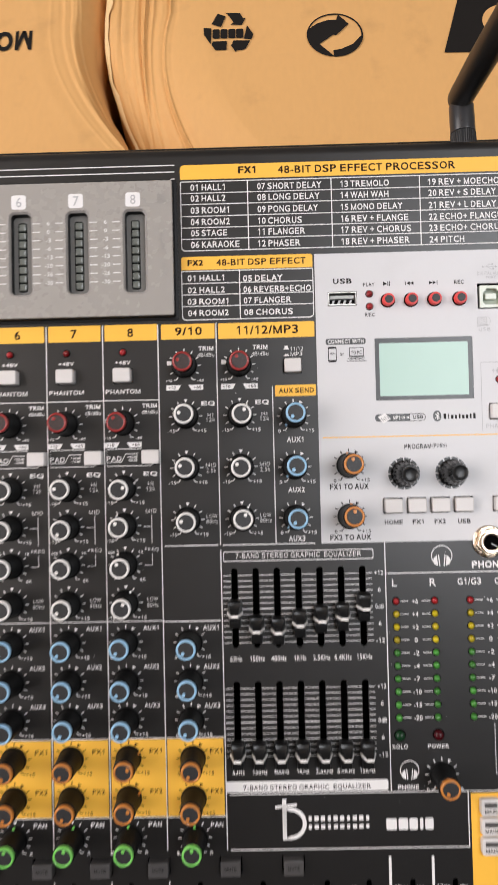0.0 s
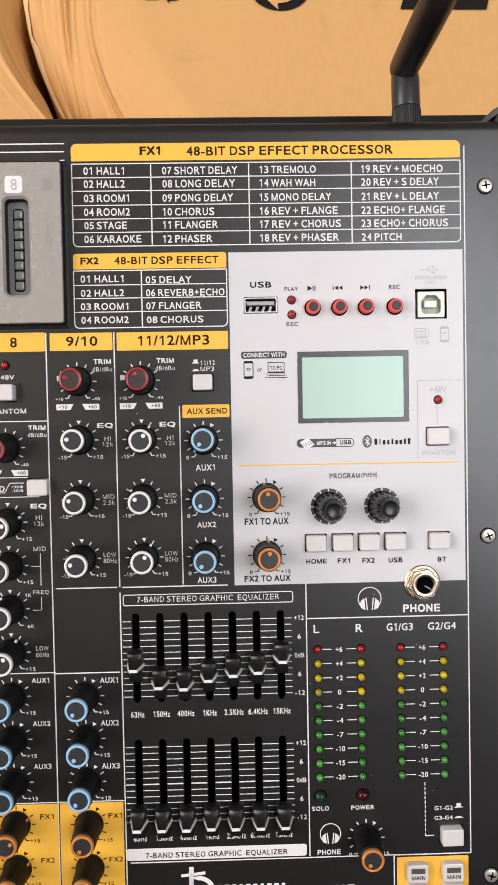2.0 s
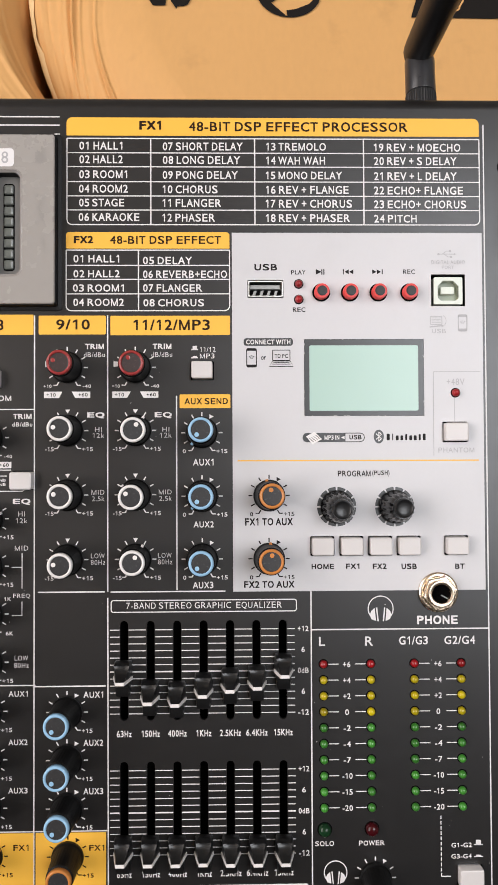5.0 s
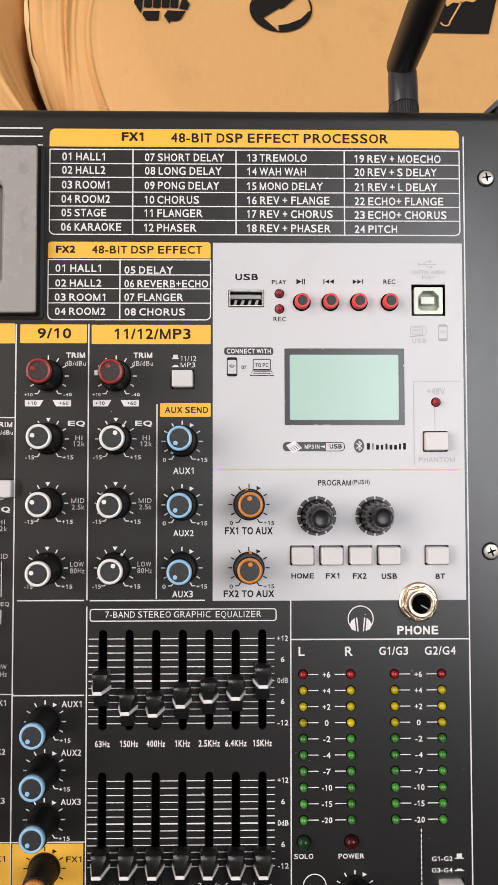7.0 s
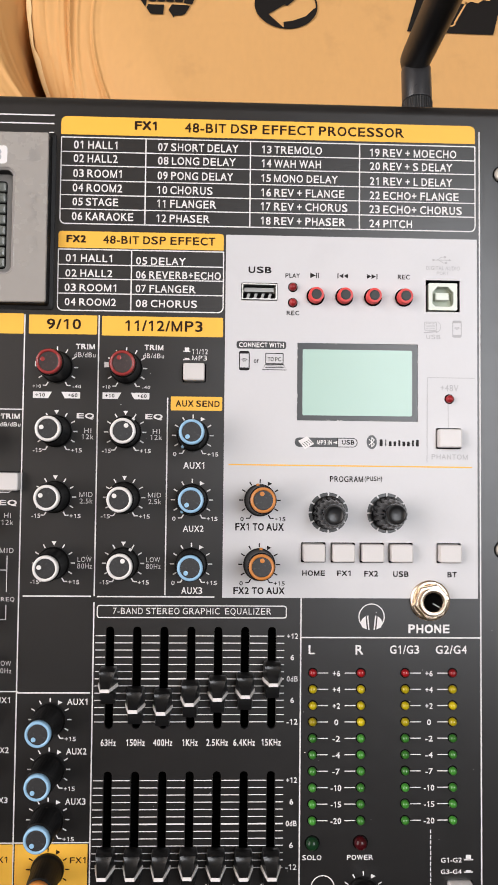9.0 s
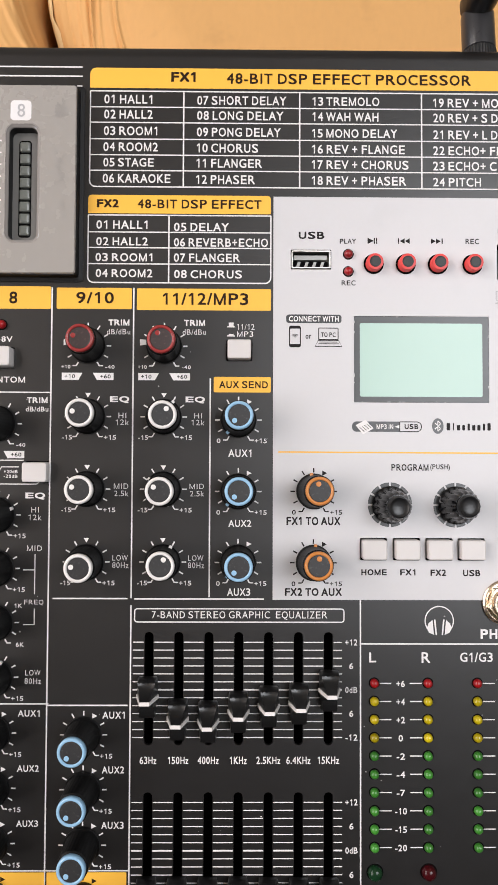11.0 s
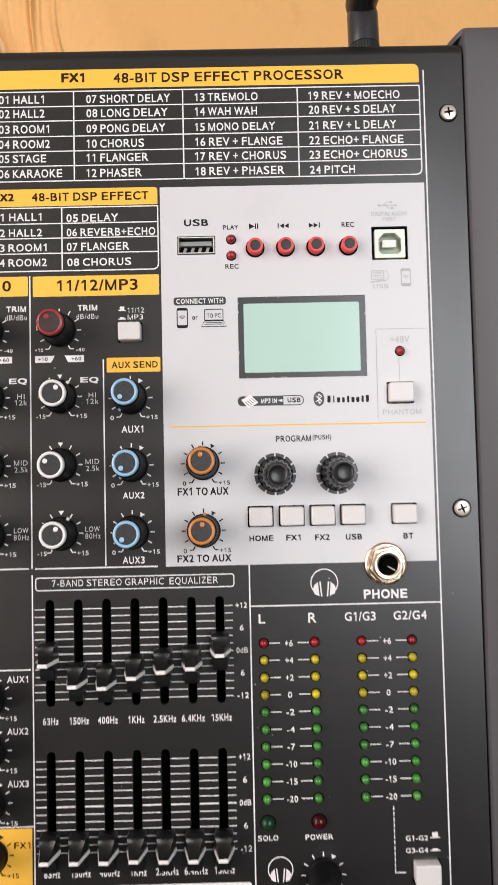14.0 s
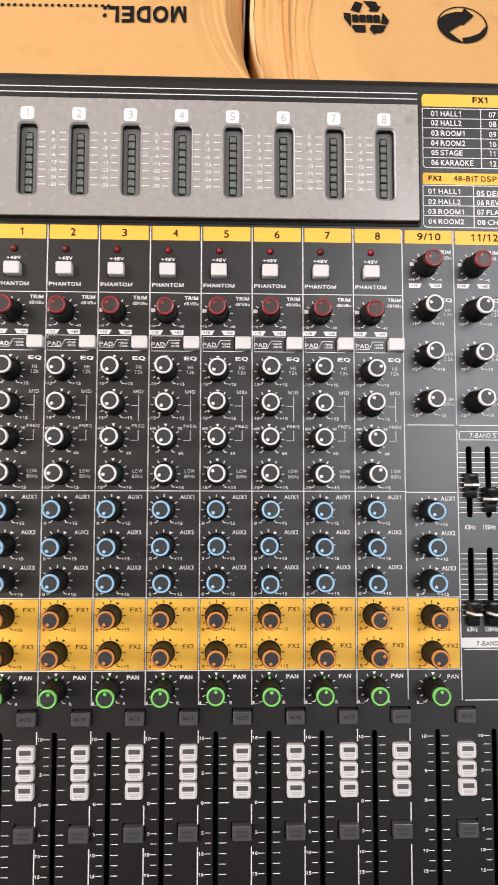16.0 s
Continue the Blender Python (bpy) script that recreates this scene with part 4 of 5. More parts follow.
# Mono channels.
EQ_TURNS = ((-110, -120, -130, -110), (-110, -122, -122, -94), (-147, -141, -145, -100), (-140, -146, -140, -115), (-127, -129, -135, -55), (-143, -148, -140, -130), (-82, -147, -130, -125), (67, -35, -33, 25))
for n, c in enumerate(CH):
    x = c + 9.2
    lettering(WHITE, "+48V", c + 9.7, -50.4, 7.6, 1.9)
    lettering(WHITE, "PHANTOM", c + 9.6, -64.5, 17.0, 2.1)
    trim(x, -79.8, -60 + 4 * n)
    lettering(BOLDW, "TRIM", c + 22.4, -71.6, 7.2, 2.0)
    lettering(WHITE, "dB/dBu", c + 22.4, -74.7, 7.8, 1.7)
    lettering(WHITE, "PAD", c + 4.6, -97.0, 7.2, 2.4)
    WHITE.outline([(c + 18.0, -92.4), (c + 1.2, -92.4), (c + 1.2, -100.6), (c + 22.5, -100.6), (c + 23.6, -99.8)], 0.36, Z_INK, False)
    WHITE.outline([(c + 1.4, -98.7), (c + 8.2, -98.7), (c + 10.4, -94.7), (c + 16.4, -94.7)], 0.36, Z_INK, False)
    for y in (-96.3, -97.9):
        lettering(WHITE, "+20dB" if y > -97 else "-20dB", c + 13.6, y, 4.8, 1.1)
    lettering(BOLDW, "EQ", c + 22.2, -104.7, 6.8, 2.4)
    for y, s, w in ((-109.4, "HI", 2.6), (-112.0, "12k", 4.5), (-122.6, "MID", 5.2), (-141.1, "FREQ", 6.6), (-164.9, "LOW", 5.2), (-167.7, "80Hz", 5.6)):
        lettering(THIN, s, c + 22.2, y, w, 1.9)
    WHITE.outline([(c + 22.4, -124.6), (c + 22.4, -138.2)], 0.36, Z_INK, False)
    WHITE.bar(c + 18.4, -130.0, c + 22.4, -130.0, Z_INK, 0.36)
    WHITE.outline([(c + 22.4, -143.2), (c + 22.4, -148.6), (c + 18.6, -148.6)], 0.36, Z_INK, False)
    lettering(WHITE, "600", c + 2.5, -142.2, 3.2, 1.4)
    lettering(WHITE, "1K", c + 16.9, -142.2, 2.6, 1.4)
    lettering(WHITE, "6K", c + 17.6, -155.4, 2.8, 1.5)
    for j, y in enumerate((-111.2, -129.5, -147.9, -166.4)):
        knob("white", x, y, EQ_TURNS[n][j], marks="eq", ends=("-15", "+15") if j != 2 else ("", ""))
    for y, s in ((-185.2, "AUX1"), (-203.7, "AUX2"), (-222.1, "AUX3")):
        knob("blue", x - 0.4, y, -140 if (n + int(y)) % 3 else -155, marks="aux", ends=("0", "+15"))
        lettering(WHITE, s, c + 21.0, y + 6.6, 7.4, 2.2)
    for y, s in ((-240.3, "FX1"), (-259.2, "FX2")):
        knob("orange", x, y, (-150, -150, -160, -140, -150, -170, -150, 60)[n], ink=YTICKS, marks="aux", ends=("0", "+15"))
        lettering(YTICKS, s, c + 22.2, y + 3.1, 5.8, 2.2)
    knob("green", x, -277.8, (0, 8, -6, 4, 0, 0, 10, -4)[n], marks="eq", ends=("L", "R"))
    lettering(BOLDW, "PAN", c + 21.3, -271.8, 6.4, 2.2)

# Effects sends on the white sheet, headphone level.
knob("orange", 13.6, -102.8, -10, ink=GREY, marks="aux", ends=("0", "+15"), lean=(-2.2, 1.4))
knob("orange", 13.5, -127.3, 5, ink=GREY, marks="aux", ends=("0", "+15"), lean=(-3.6, 0.6))
knob("orange", 54.2, -250.6, -150, marks="aux", ends=("0", "+15"))


def encoder(x, y, tilt):
    """A glossy black push encoder on a dark printed collar of twelve segments."""
    for k in range(12):
        a0, a1 = 30 * k + 2.5, 30 * k + 27.5
        PLATE.flat(arc(x, y, 7.7, a0, a1, 5) + arc(x, y, 5.6, a1, a0, 5), Z_WHITE)

    def grip(a, z):
        return 1 + (0.04 if z > 2.6 else 0) * math.cos(16 * a) * (1.0 if z < 10 else 0.8)

    s = Solid().lathe([(6.2, 0.3), (6.5, 0.9), (6.5, 2.0), (6.0, 2.5), (5.7, 3.0), (5.5, 4.4), (5.3, 7.0), (5.0, 10.2), (4.5, 11.5), (4.1, 12.2)], 168, wave=grip)
    e = s.make("encoder", M_GLOSS, console, "glossy black ribbed push knob", True)
    Solid().lathe([(3.8, 11.6), (3.85, 12.6), (3.75, 13.4), (3.5, 13.8), (3.2, 13.9), (2.9, 13.7), (2.0, 13.4), (0.3, 13.3)], 48, cap0=False).make("push_top", M_PUSH, e, "satin black hollow top", True)
    put(e, x, y, 0, 0, tilt)


encoder(40.1, -107.3, (1.0, 1.8))
encoder(62.9, -107.4, (-1.0, 3.2))

# ---- buttons ----


def button(name, x, y, w, h, mat, top=3.6, label="", z0=-3.0, r=0.7):
    return Solid().box(x, y, w - 1.0, h - 1.0, z0, top, r, 0.5).make(name, mat, console, label, True)


for x, y, w, h in BUTTONS:
    button("push_button", x, y, w, h, M_BUTTON, 3.4)
cap = Solid().box(0, 0, 8.5, 6.8, -3, 4.4, 0.9, 0.6).make("push_button", M_BUTTON, console, "", True)
for n, c in enumerate(CH):
    again(cap, c + 9.6, -56.8)
    if n:
        again(cap, c + 22.8, -96.5)
put(cap, CH[0] + 22.8, -96.5)

# Mute, routing and solo keys beside the faders.
mute = Solid().box(0, 0, 9.6, 7.0, -3, 3.4, 0.7, 0.5).make("mute_key", M_MUTE, console, "smoked grey mute key", True)
lettering(Ink(3.45, 0.012, M_DARK, mute), "MUTE", 0, 0.2, 5.6, 1.7)
solo = Solid().box(0, 0, 10.0, 7.6, -3, 3.4, 0.7, 0.5).make("solo_key", M_MUTE, console, "smoked grey key with worn lettering", True)
lid = Ink(3.45)
for y in (1.0, -1.2):
    lid.flat(rounded(0, y, 6.0, 1.3, 0.2), 3.45)
lid.make("key_lettering", M_BEZEL, solo)
route = Solid().box(0, 0, 9.1, 8.0, 0, 3.2, 1.4, 0.6).make("routing_key", M_BUTTON, console, "cream routing key with a dark window", True)
lid = Ink(3.26)
lid.flat(rounded(0, 1.2, 6.0, 2.4, 0.2), 3.26)
lid.make("key_window", M_KEYWIN, route)
lid = Ink(3.26)
lid.outline(rounded(0, 0, 7.4, 6.4, 0.8), 0.25, 3.26)
lid.flat(rounded(0, -1.0, 5.6, 0.5, 0.1), 3.26)
lid.flat(rounded(0, -2.0, 5.0, 0.8, 0.1), 3.26)
lid.make("key_lettering", M_PALE, route)
for n, x in enumerate(KEY_X):
    for kind, ys in ((mute, (-292.0,)), (solo, (-349.2,)), (route, (-309.5, -318.8, -328.1))):
        for y in ys:
            if n or kind is route and y < -312:
                again(kind, x, y)
for kind, y in ((mute, -292.0), (solo, -349.2), (route, -309.5)):
    put(kind, KEY_X[0], y)
main_key = Solid().box(0, 0, 9.1, 8.0, 0, 3.2, 1.4, 0.6).make("routing_key", M_BUTTON, console, "cream routing key with a dark window and lettering", True)
Solid().flat(rounded(0, 1.3, 6.0, 2.2, 0.2), 3.26).make("key_window", M_KEYWIN, main_key)
lettering(Ink(3.26, 0.02, M_DARK, main_key), "MAIN", 0, -1.6, 5.8, 1.7, name="key_lettering")
for x in (75.9, 91.3):
    for y in (-265.4, -274.5, -283.6):
        if (x, y) != (75.9, -265.4):
            again(main_key, x, y, 0.06)
put(main_key, 75.9, -265.4, 0.06)
for x in (28.2, 48.6):
    button("cue_button", x, -318.4, 8.2, 9.4, M_PINKBTN, 5.0, "coral red push button", 0.05, 1.2)
    for k, w in enumerate((1.4, 1.2, 1.5, 0.9, 1.4, 1.2)):
        WHITE.flat(rounded(x - 4.4 + 1.75 * k, -326.6, w, 1.7, 0.3), Z_INK)
    WHITE.bar(x, -288.6, x, -312.4, Z_INK, 1.3)
    WHITE.bar(x, -329.6, x, -420, Z_INK, 1.3)

# Fader scales.
for x in FADERS:
    for y, s, w in ((-302.8, "10", 2.6), (-307.1, "", 0), (-311.5, "", 0), (-315.9, "", 0), (-320.3, "5", 1.3), (-327.9, "", 0), (-335.1, "0", 1.4), (-342.9, "", 0), (-350.0, "5", 1.3), (-355.0, "", 0), (-360.3, "10", 2.6), (-365.4, "", 0), (-370.4, "15", 2.6), (-379.0, "", 0), (-386.0, "20", 2.6), (-394.0, "", 0)):
        wide = 0.5 if s == "0" else 0.36
        WHITE.bar(x - (5.6 if s else 5.4), y, x - 2.4, y, Z_INK, wide)
        WHITE.bar(x + 2.0, y, x + (7.0 if s == "0" else 5.6), y, Z_INK, wide)
        if s:
            lettering(WHITE, s, x - 6.0 - w / 2, y, w, 1.7)


# Graphic equaliser slider caps.
def slider_cap():
    """A tapered cap with a hollowed glossy back, a low skirt in front, and a white line over its ridge."""
    low = [(-7.0, 3.2, 2.4, 2.6), (-6.8, 4.1, 2.45, 2.7), (-6.3, 4.5, 2.5, 2.8), (-3.0, 4.8, 2.5, 3.0), (-2.2, 6.2, 2.2, 3.2), (-1.5, 8.8, 1.9, 3.4), (-1.0, 10.6, 1.65, 3.5), (-0.7, 11.1, 1.55, 3.55), (0.7, 11.1, 1.55, 3.55)]
    back = []
    for i in range(1, 11):
        u = i / 10
        back.append((0.7 + 4.8 * u, 11.1 - 4.6 * math.sin(radians(90 * u)) ** 0.9, 1.55 + 1.45 * u, 3.55 - 0.15 * u))
    step = [(5.6, 6.2, 2.95, 3.4), (5.75, 5.4, 2.9, 3.35), (6.1, 4.9, 2.85, 3.2), (6.3, 3.0, 2.8, 3.05)]
    rows = []
    for y, z, top, foot in low + back + step:
        sink = 0.4 * max(0.0, min(1.0, (y - 0.7) / 2.0)) if y < 5.6 else 0.0
        crown = [(top * (1 - i / 4), z - sink * (1 - ((i - 4) / 4) ** 2)) for i in range(9)]
        rows.append([(x, y, q) for x, q in [(-foot + 0.2, 1.0), (foot - 0.2, 1.0), (foot, 2.2)] + crown + [(-foot, 2.2)]][::-1])
    c = Solid().rings(rows).make("slider_cap", M_CAP, console, "glossy black slider cap with a white index line", True)
    c.data.set_sharp_from_angle(angle=radians(38))
    t = Solid()
    for y in (-0.62, 0.62):
        t.v += [(-3.8, y, 2.6), (-3.0, y, 6.0), (-1.65, y, 11.25), (1.65, y, 11.25), (3.0, y, 6.0), (3.8, y, 2.6)]
        t.v += [(-3.2, y * 1.2, 2.6), (-2.4, y * 1.2, 6.0), (-1.25, y * 1.2, 10.4), (1.25, y * 1.2, 10.4), (2.4, y * 1.2, 6.0), (3.2, y * 1.2, 2.6)]
    for k in range(5):
        t.f += [(k, k + 1, k + 13, k + 12), (k + 12, k + 13, k + 19, k + 18), (k + 1, k, k + 6, k + 7)]
    t.make("index_line", M_RINGW, c)
    Solid().box(0, 0, 1.8, 2.4, -6, 1.2).make("stem", M_STEEL, c)
    return c


sc = slider_cap()
TOPS = (-172.0, -179.4, -180.1, -176.9, -175.1, -174.1, -169.8)
for k, x in enumerate(SLOT_EQ):
    again(sc, x, -239.0 + (0.2, 0.1, 0, 0.2, -0.1, -0.2, -0.2)[k])
    if k:
        again(sc, x, TOPS[k])
put(sc, SLOT_EQ[0], TOPS[0])

# ---- display, sockets, lamps, screws ----
disp = Solid().box(51.35, -56.8, 47.2, 30.0, -3.0, 0.1, 0.3).make("display", M_BEZEL, console, "mint green liquid crystal display in a dark bezel, switched off")
Solid().box(51.25, -57.0, 43.0, 25.7, 0.05, 0.16, 0.6).make("screen", M_LCD, disp, "blank mint green screen")

chips, chance = Solid(), random.Random(5)
for k in range(16):
    if chance.random() < 0.55:
        x, y, w, h = 51.35 + chance.uniform(-23, 23), -56.8 + chance.choice((-14.9, 14.9)), chance.uniform(0.3, 1.2), 0.16
    else:
        x, y, w, h = 51.35 + chance.choice((-23.5, 23.5)), -56.8 + chance.uniform(-14, 14), 0.16, chance.uniform(0.3, 1.0)
    chips.flat(rounded(x, y, w, h, 0.1, 1), 0.13)
tagged(chips.make("worn_edge", M_PALE2, disp, "pale chips along the bezel"), kind="stuff")

usb = Solid().rings([[(x, y, z) for x, y in rounded(12.6, -21.95, w, h, 0.4)] for w, h, z in ((13.6, 6.2, -4), (13.6, 6.2, 0.6), (12.9, 5.5, 0.6), (12.8, 5.4, -4))], True, True).make("usb_socket", M_STEEL, console, "metal usb socket")
Solid().box(12.6, -19.6, 12.2, 0.9, -4, -2.6, 0.1).make("tongue", M_HOLE, usb)
Solid().box(12.5, -21.0, 11.8, 1.8, -4, -0.8, 0.1, 0.15).make("shell_lip", M_DULL, usb)
Solid().box(12.6, -23.3, 12.4, 2.6, -4, -2.2, 0.1).make("contact_bed", M_HOLE, usb)
for k in range(4):
    pin = Solid()
    pin.rings([[(x + 0.35 * (y + 23.3), y, z) for x, y in rounded(8.3 + 2.8 * k, -23.3, 1.1, 2.2, 0.1, 1)] for z in (-4, -1.7)])
    pin.make("contact", M_DULL, usb)

port = Solid()
o, i = rounded(84.9, -22.7, 11.3, 10.7, 0.3, 1), rounded(84.9, -22.7, 8.4, 7.9, (1.2, 2.2, 2.2, 1.2), 1)
port.rings([[(x, y, -4) for x, y in o], [(x, y, 0.5) for x, y in o], [(x, y, 0.5) for x, y in i], [(x, y, -4) for x, y in i]])
pob = port.make("usb_port", M_USBIN, console, "square white usb port with a metal liner")
Solid().flat(i, -2.6).make("socket_floor", M_USBFLOOR, pob)
Solid().box(84.9, -22.4, 5.4, 2.9, -4, -0.6, 0.3, 0.3).make("tongue", M_USBIN, pob)
Solid().rings([[(x, y, -3.9) for x, y in i], [(x * 0.995 + 84.9 * 0.005, y * 0.995 - 22.7 * 0.005, -0.2) for x, y in i]], False, False).make("liner", M_STEEL, pob)

red = Solid().lathe([(3.5, 0.26), (3.55, 0.5)], 28).make("transport_button", M_HOLE, console, "round red rubber button with a dark middle", True)
Solid().lathe([(2.9, 0.3), (2.95, 3.4), (2.75, 3.9), (2.1, 4.0)], 28).make("collar", M_REDBTN, red, "", True)
Solid().lathe([(2.0, 3.9), (1.95, 4.15), (1.5, 4.25)], 24).make("centre", M_KNOBTOP, red, "", True)
for x in (45.9, 57.2, 69.4):
    again(red, x, -23.4)
put(red, 34.6, -23.4)


def led_kind(mat, r, h, label):
    return Solid().lathe([(r, 0.02), (r, h * 0.35), (r * 0.92, h * 0.62), (r * 0.7, h * 0.85), (r * 0.38, h * 0.97), (r * 0.1, h)], 20).make("indicator_lamp", mat, console, label, True)


def lamps(ob, places):
    r = ob.dimensions.x * 500
    Solid().lathe([(r + 0.42, 0.01), (r + 0.4, 0.05)], 20).make("lamp_hole", M_HOLE, ob)
    for x, y, z in places[1:]:
        again(ob, x, y, z)
    put(ob, *places[0])


METERS = (34.5, 53.0, 70.1, 88.5)
rowy = [-168.3 - 6.14 * j for j in range(10)]
lamps(led_kind(M_LED_R, 1.5, 2.0, "unlit red indicator lamp"), [(x, rowy[0], 0) for x in METERS] + [(25.7, -20.0, 0.26), (25.7, -26.1, 0.26), (87.4, -62.9, 0.26)] + [(c + 9.8, -45.4, 0) for c in CH])
lamps(led_kind(M_LED_Y, 1.5, 2.0, "yellow indicator lamp"), [(x, y, 0) for x in METERS for y in rowy[1:4]])
lamps(led_kind(M_LED_G, 1.5, 2.0, "green indicator lamp"), [(x, y, 0) for x in METERS for y in rowy[4:]])
lamps(led_kind(M_LED_DG, 2.5, 2.8, "dark green solo lamp"), [(34.6, -231.9, 0)])
lamps(led_kind(M_LED_DR, 2.5, 2.8, "dark red power lamp"), [(53.0, -231.8, 0)])


def jack():
    hexa = [(7.0 * math.cos(radians(60 * k + 12)), 7.0 * math.sin(radians(60 * k + 12))) for k in range(6)]
    s = Solid().lathe([(7.7, 0.3), (7.75, 0.9), (7.4, 1.3), (6.6, 1.5), (6.3, 1.4)], 40, cap1=False)
    j = s.make("phone_jack", M_CHROME, console, "nickel plated headphone jack with a hexagon nut", True)
    Solid().rings([[(x, y, 1.3) for x, y in hexa], [(x, y, 3.2) for x, y in hexa], [(x * 0.93, y * 0.93, 3.7) for x, y in hexa], [(x * 0.72, y * 0.72, 3.75) for x, y in hexa]], True, False).make("nut", M_CHROME, j)
    Solid().lathe([(5.3, 3.0), (5.3, 4.9), (5.0, 5.3), (4.3, 5.4), (3.7, 5.1), (3.5, 4.4), (3.5, -3)], 40, cap0=False, cap1=False).make("sleeve", M_CHROME, j, "", True)
    Solid().lathe([(4.2, 3.6), (0.2, 3.6)], 24).make("bore", M_HOLE, j)
    put(Solid().box(0, 0, 2.8, 0.45, 3.6, 4.0, 0.2).make("spring_contact", M_DULL, j), 1.4, -1.3, 0, -28)
    put(j, 79.7, -140.7)


jack()


def screw():
    s = Solid().lathe([(2.9, 0.02), (2.95, 0.7), (2.75, 1.1), (2.2, 1.3), (0.3, 1.4)], 28)
    k = s.make("screw", M_SCREW, console, "cross head steel screw", True)
    c = Solid()
    for j in range(4):
        p, q = math.cos(radians(90 * j)), math.sin(radians(90 * j))
        c.flat([(p * x - q * y, q * x + p * y) for x, y in ((0, -0.55), (0.5, -0.36), (1.75, -0.3), (1.75, 0.3), (0.5, 0.36), (0, 0.55))], 1.43 + 0.003 * j)
    c.make("cross_slot", M_HOLE, k)
    w = Solid().lathe([(3.5, 0.01), (3.5, 0.06)], 24)
    w.make("countersink", M_HOLE, k)
    return k


sk = screw()
for k, (x, y) in enumerate(((108.4, -121.2), (108.4, -268.5), (108.4, -410.0))):
    again(sk, x, y, 0, (22, -14, 30)[k])
put(sk, 108.5, 26.5, 0, 8)

# Antenna at the rear edge: a knurled collar, a satin base and a rod that stands up.
ant = Solid()


def knurl(a, z):
    return 1 + 0.025 * math.cos(36 * a)


ant.lathe([(6.6, 0), (6.6, 11), (6.2, 11.6)], 108, wave=knurl)
antenna = ant.make("antenna", M_ANT, console, "black rod antenna with a hinged joint", False)
antenna.matrix_basis = pose(0.0838, 0.061, -0.033, -90 - 6, 0, 0)
Solid().lathe([(5.6, 11.4), (6.5, 11.8), (6.6, 12.4), (6.6, 27.2), (6.3, 28.2), (5.4, 28.6)], 40).make("base", M_ANTBASE, antenna, "satin grey antenna base", True)
Solid().box(0, 0, 5.0, 9.4, 28.0, 33.0, 1.0, 0.6).make("hinge", M_ANT, antenna)
rod = Solid().lathe([(0.5, -7.6), (3.5, -7.2), (5.8, -5.6), (6.6, -3.0), (6.8, 2), (6.9, 40), (6.2, 92), (5.4, 97), (2.5, 99)], 40).make("rod", M_ANT, antenna, "", True)
rod.matrix_basis = antenna.matrix_basis.inverted() @ pose(0.0832, 0.0925, -0.0330, 3, -1.2, 0)

# ---- printed lines become parts ----
for ink, text in ((WHITE, "white printed rules and signs"), (GREY, "dark signs on the white sheet"), (PALE, "pale grey signs on the white sheet"), (PILL, "white signs on dark badges"), (PLATE, "dark printed badges"), (ORANGE_INK, "thin yellow rule"), (STRIPW, "")):
    if ink.f:
        tagged(ink.make("printed_rule", ink.mat, console, text), kind="stuff")

# Dust that has settled on the panel.
dust, drift = Solid(), random.Random(11)
for k in range(150):
    x, y, w = drift.uniform(-300, 112), drift.uniform(-284, 48), drift.uniform(0.08, 0.26)
    if y > -140 and (x > -3 or y > -42):
        continue
    dust.flat(rounded(x, y, w * drift.uniform(1, 2.2), w, w * 0.4, 1), 0.09)
tagged(dust.make("dust", M_INK, console, "fine pale dust specks"), kind="stuff")

# ---- cartons ----


def along(y):
    return max(-1.15, min(1.35, (y - 260) / 60))


def edge_fall(y):
    """How far the carton's edge at the seam has been pressed down."""
    return max(1.5, 33 - 20 * along(y))


def seam_x(y):
    """The bent edge of the pressed carton."""
    u = along(y)
    return -139.3 - 23.5 * u + 10.9 * u * u


def crease_at(c, y):
    """How far from the edge a crease runs, which fans out from the console's corner."""
    u = along(y)
    a, b = max(7.0, 23.8 + 16.0 * u - 7.5 * u * u), max(18.0, 42.4 + 9.2 * u)
    return c * a / 24.9 if c < 24.9 else a + (c - 24.9) * (b - a) / 23.3 if c < 48.2 else b + c - 48.2


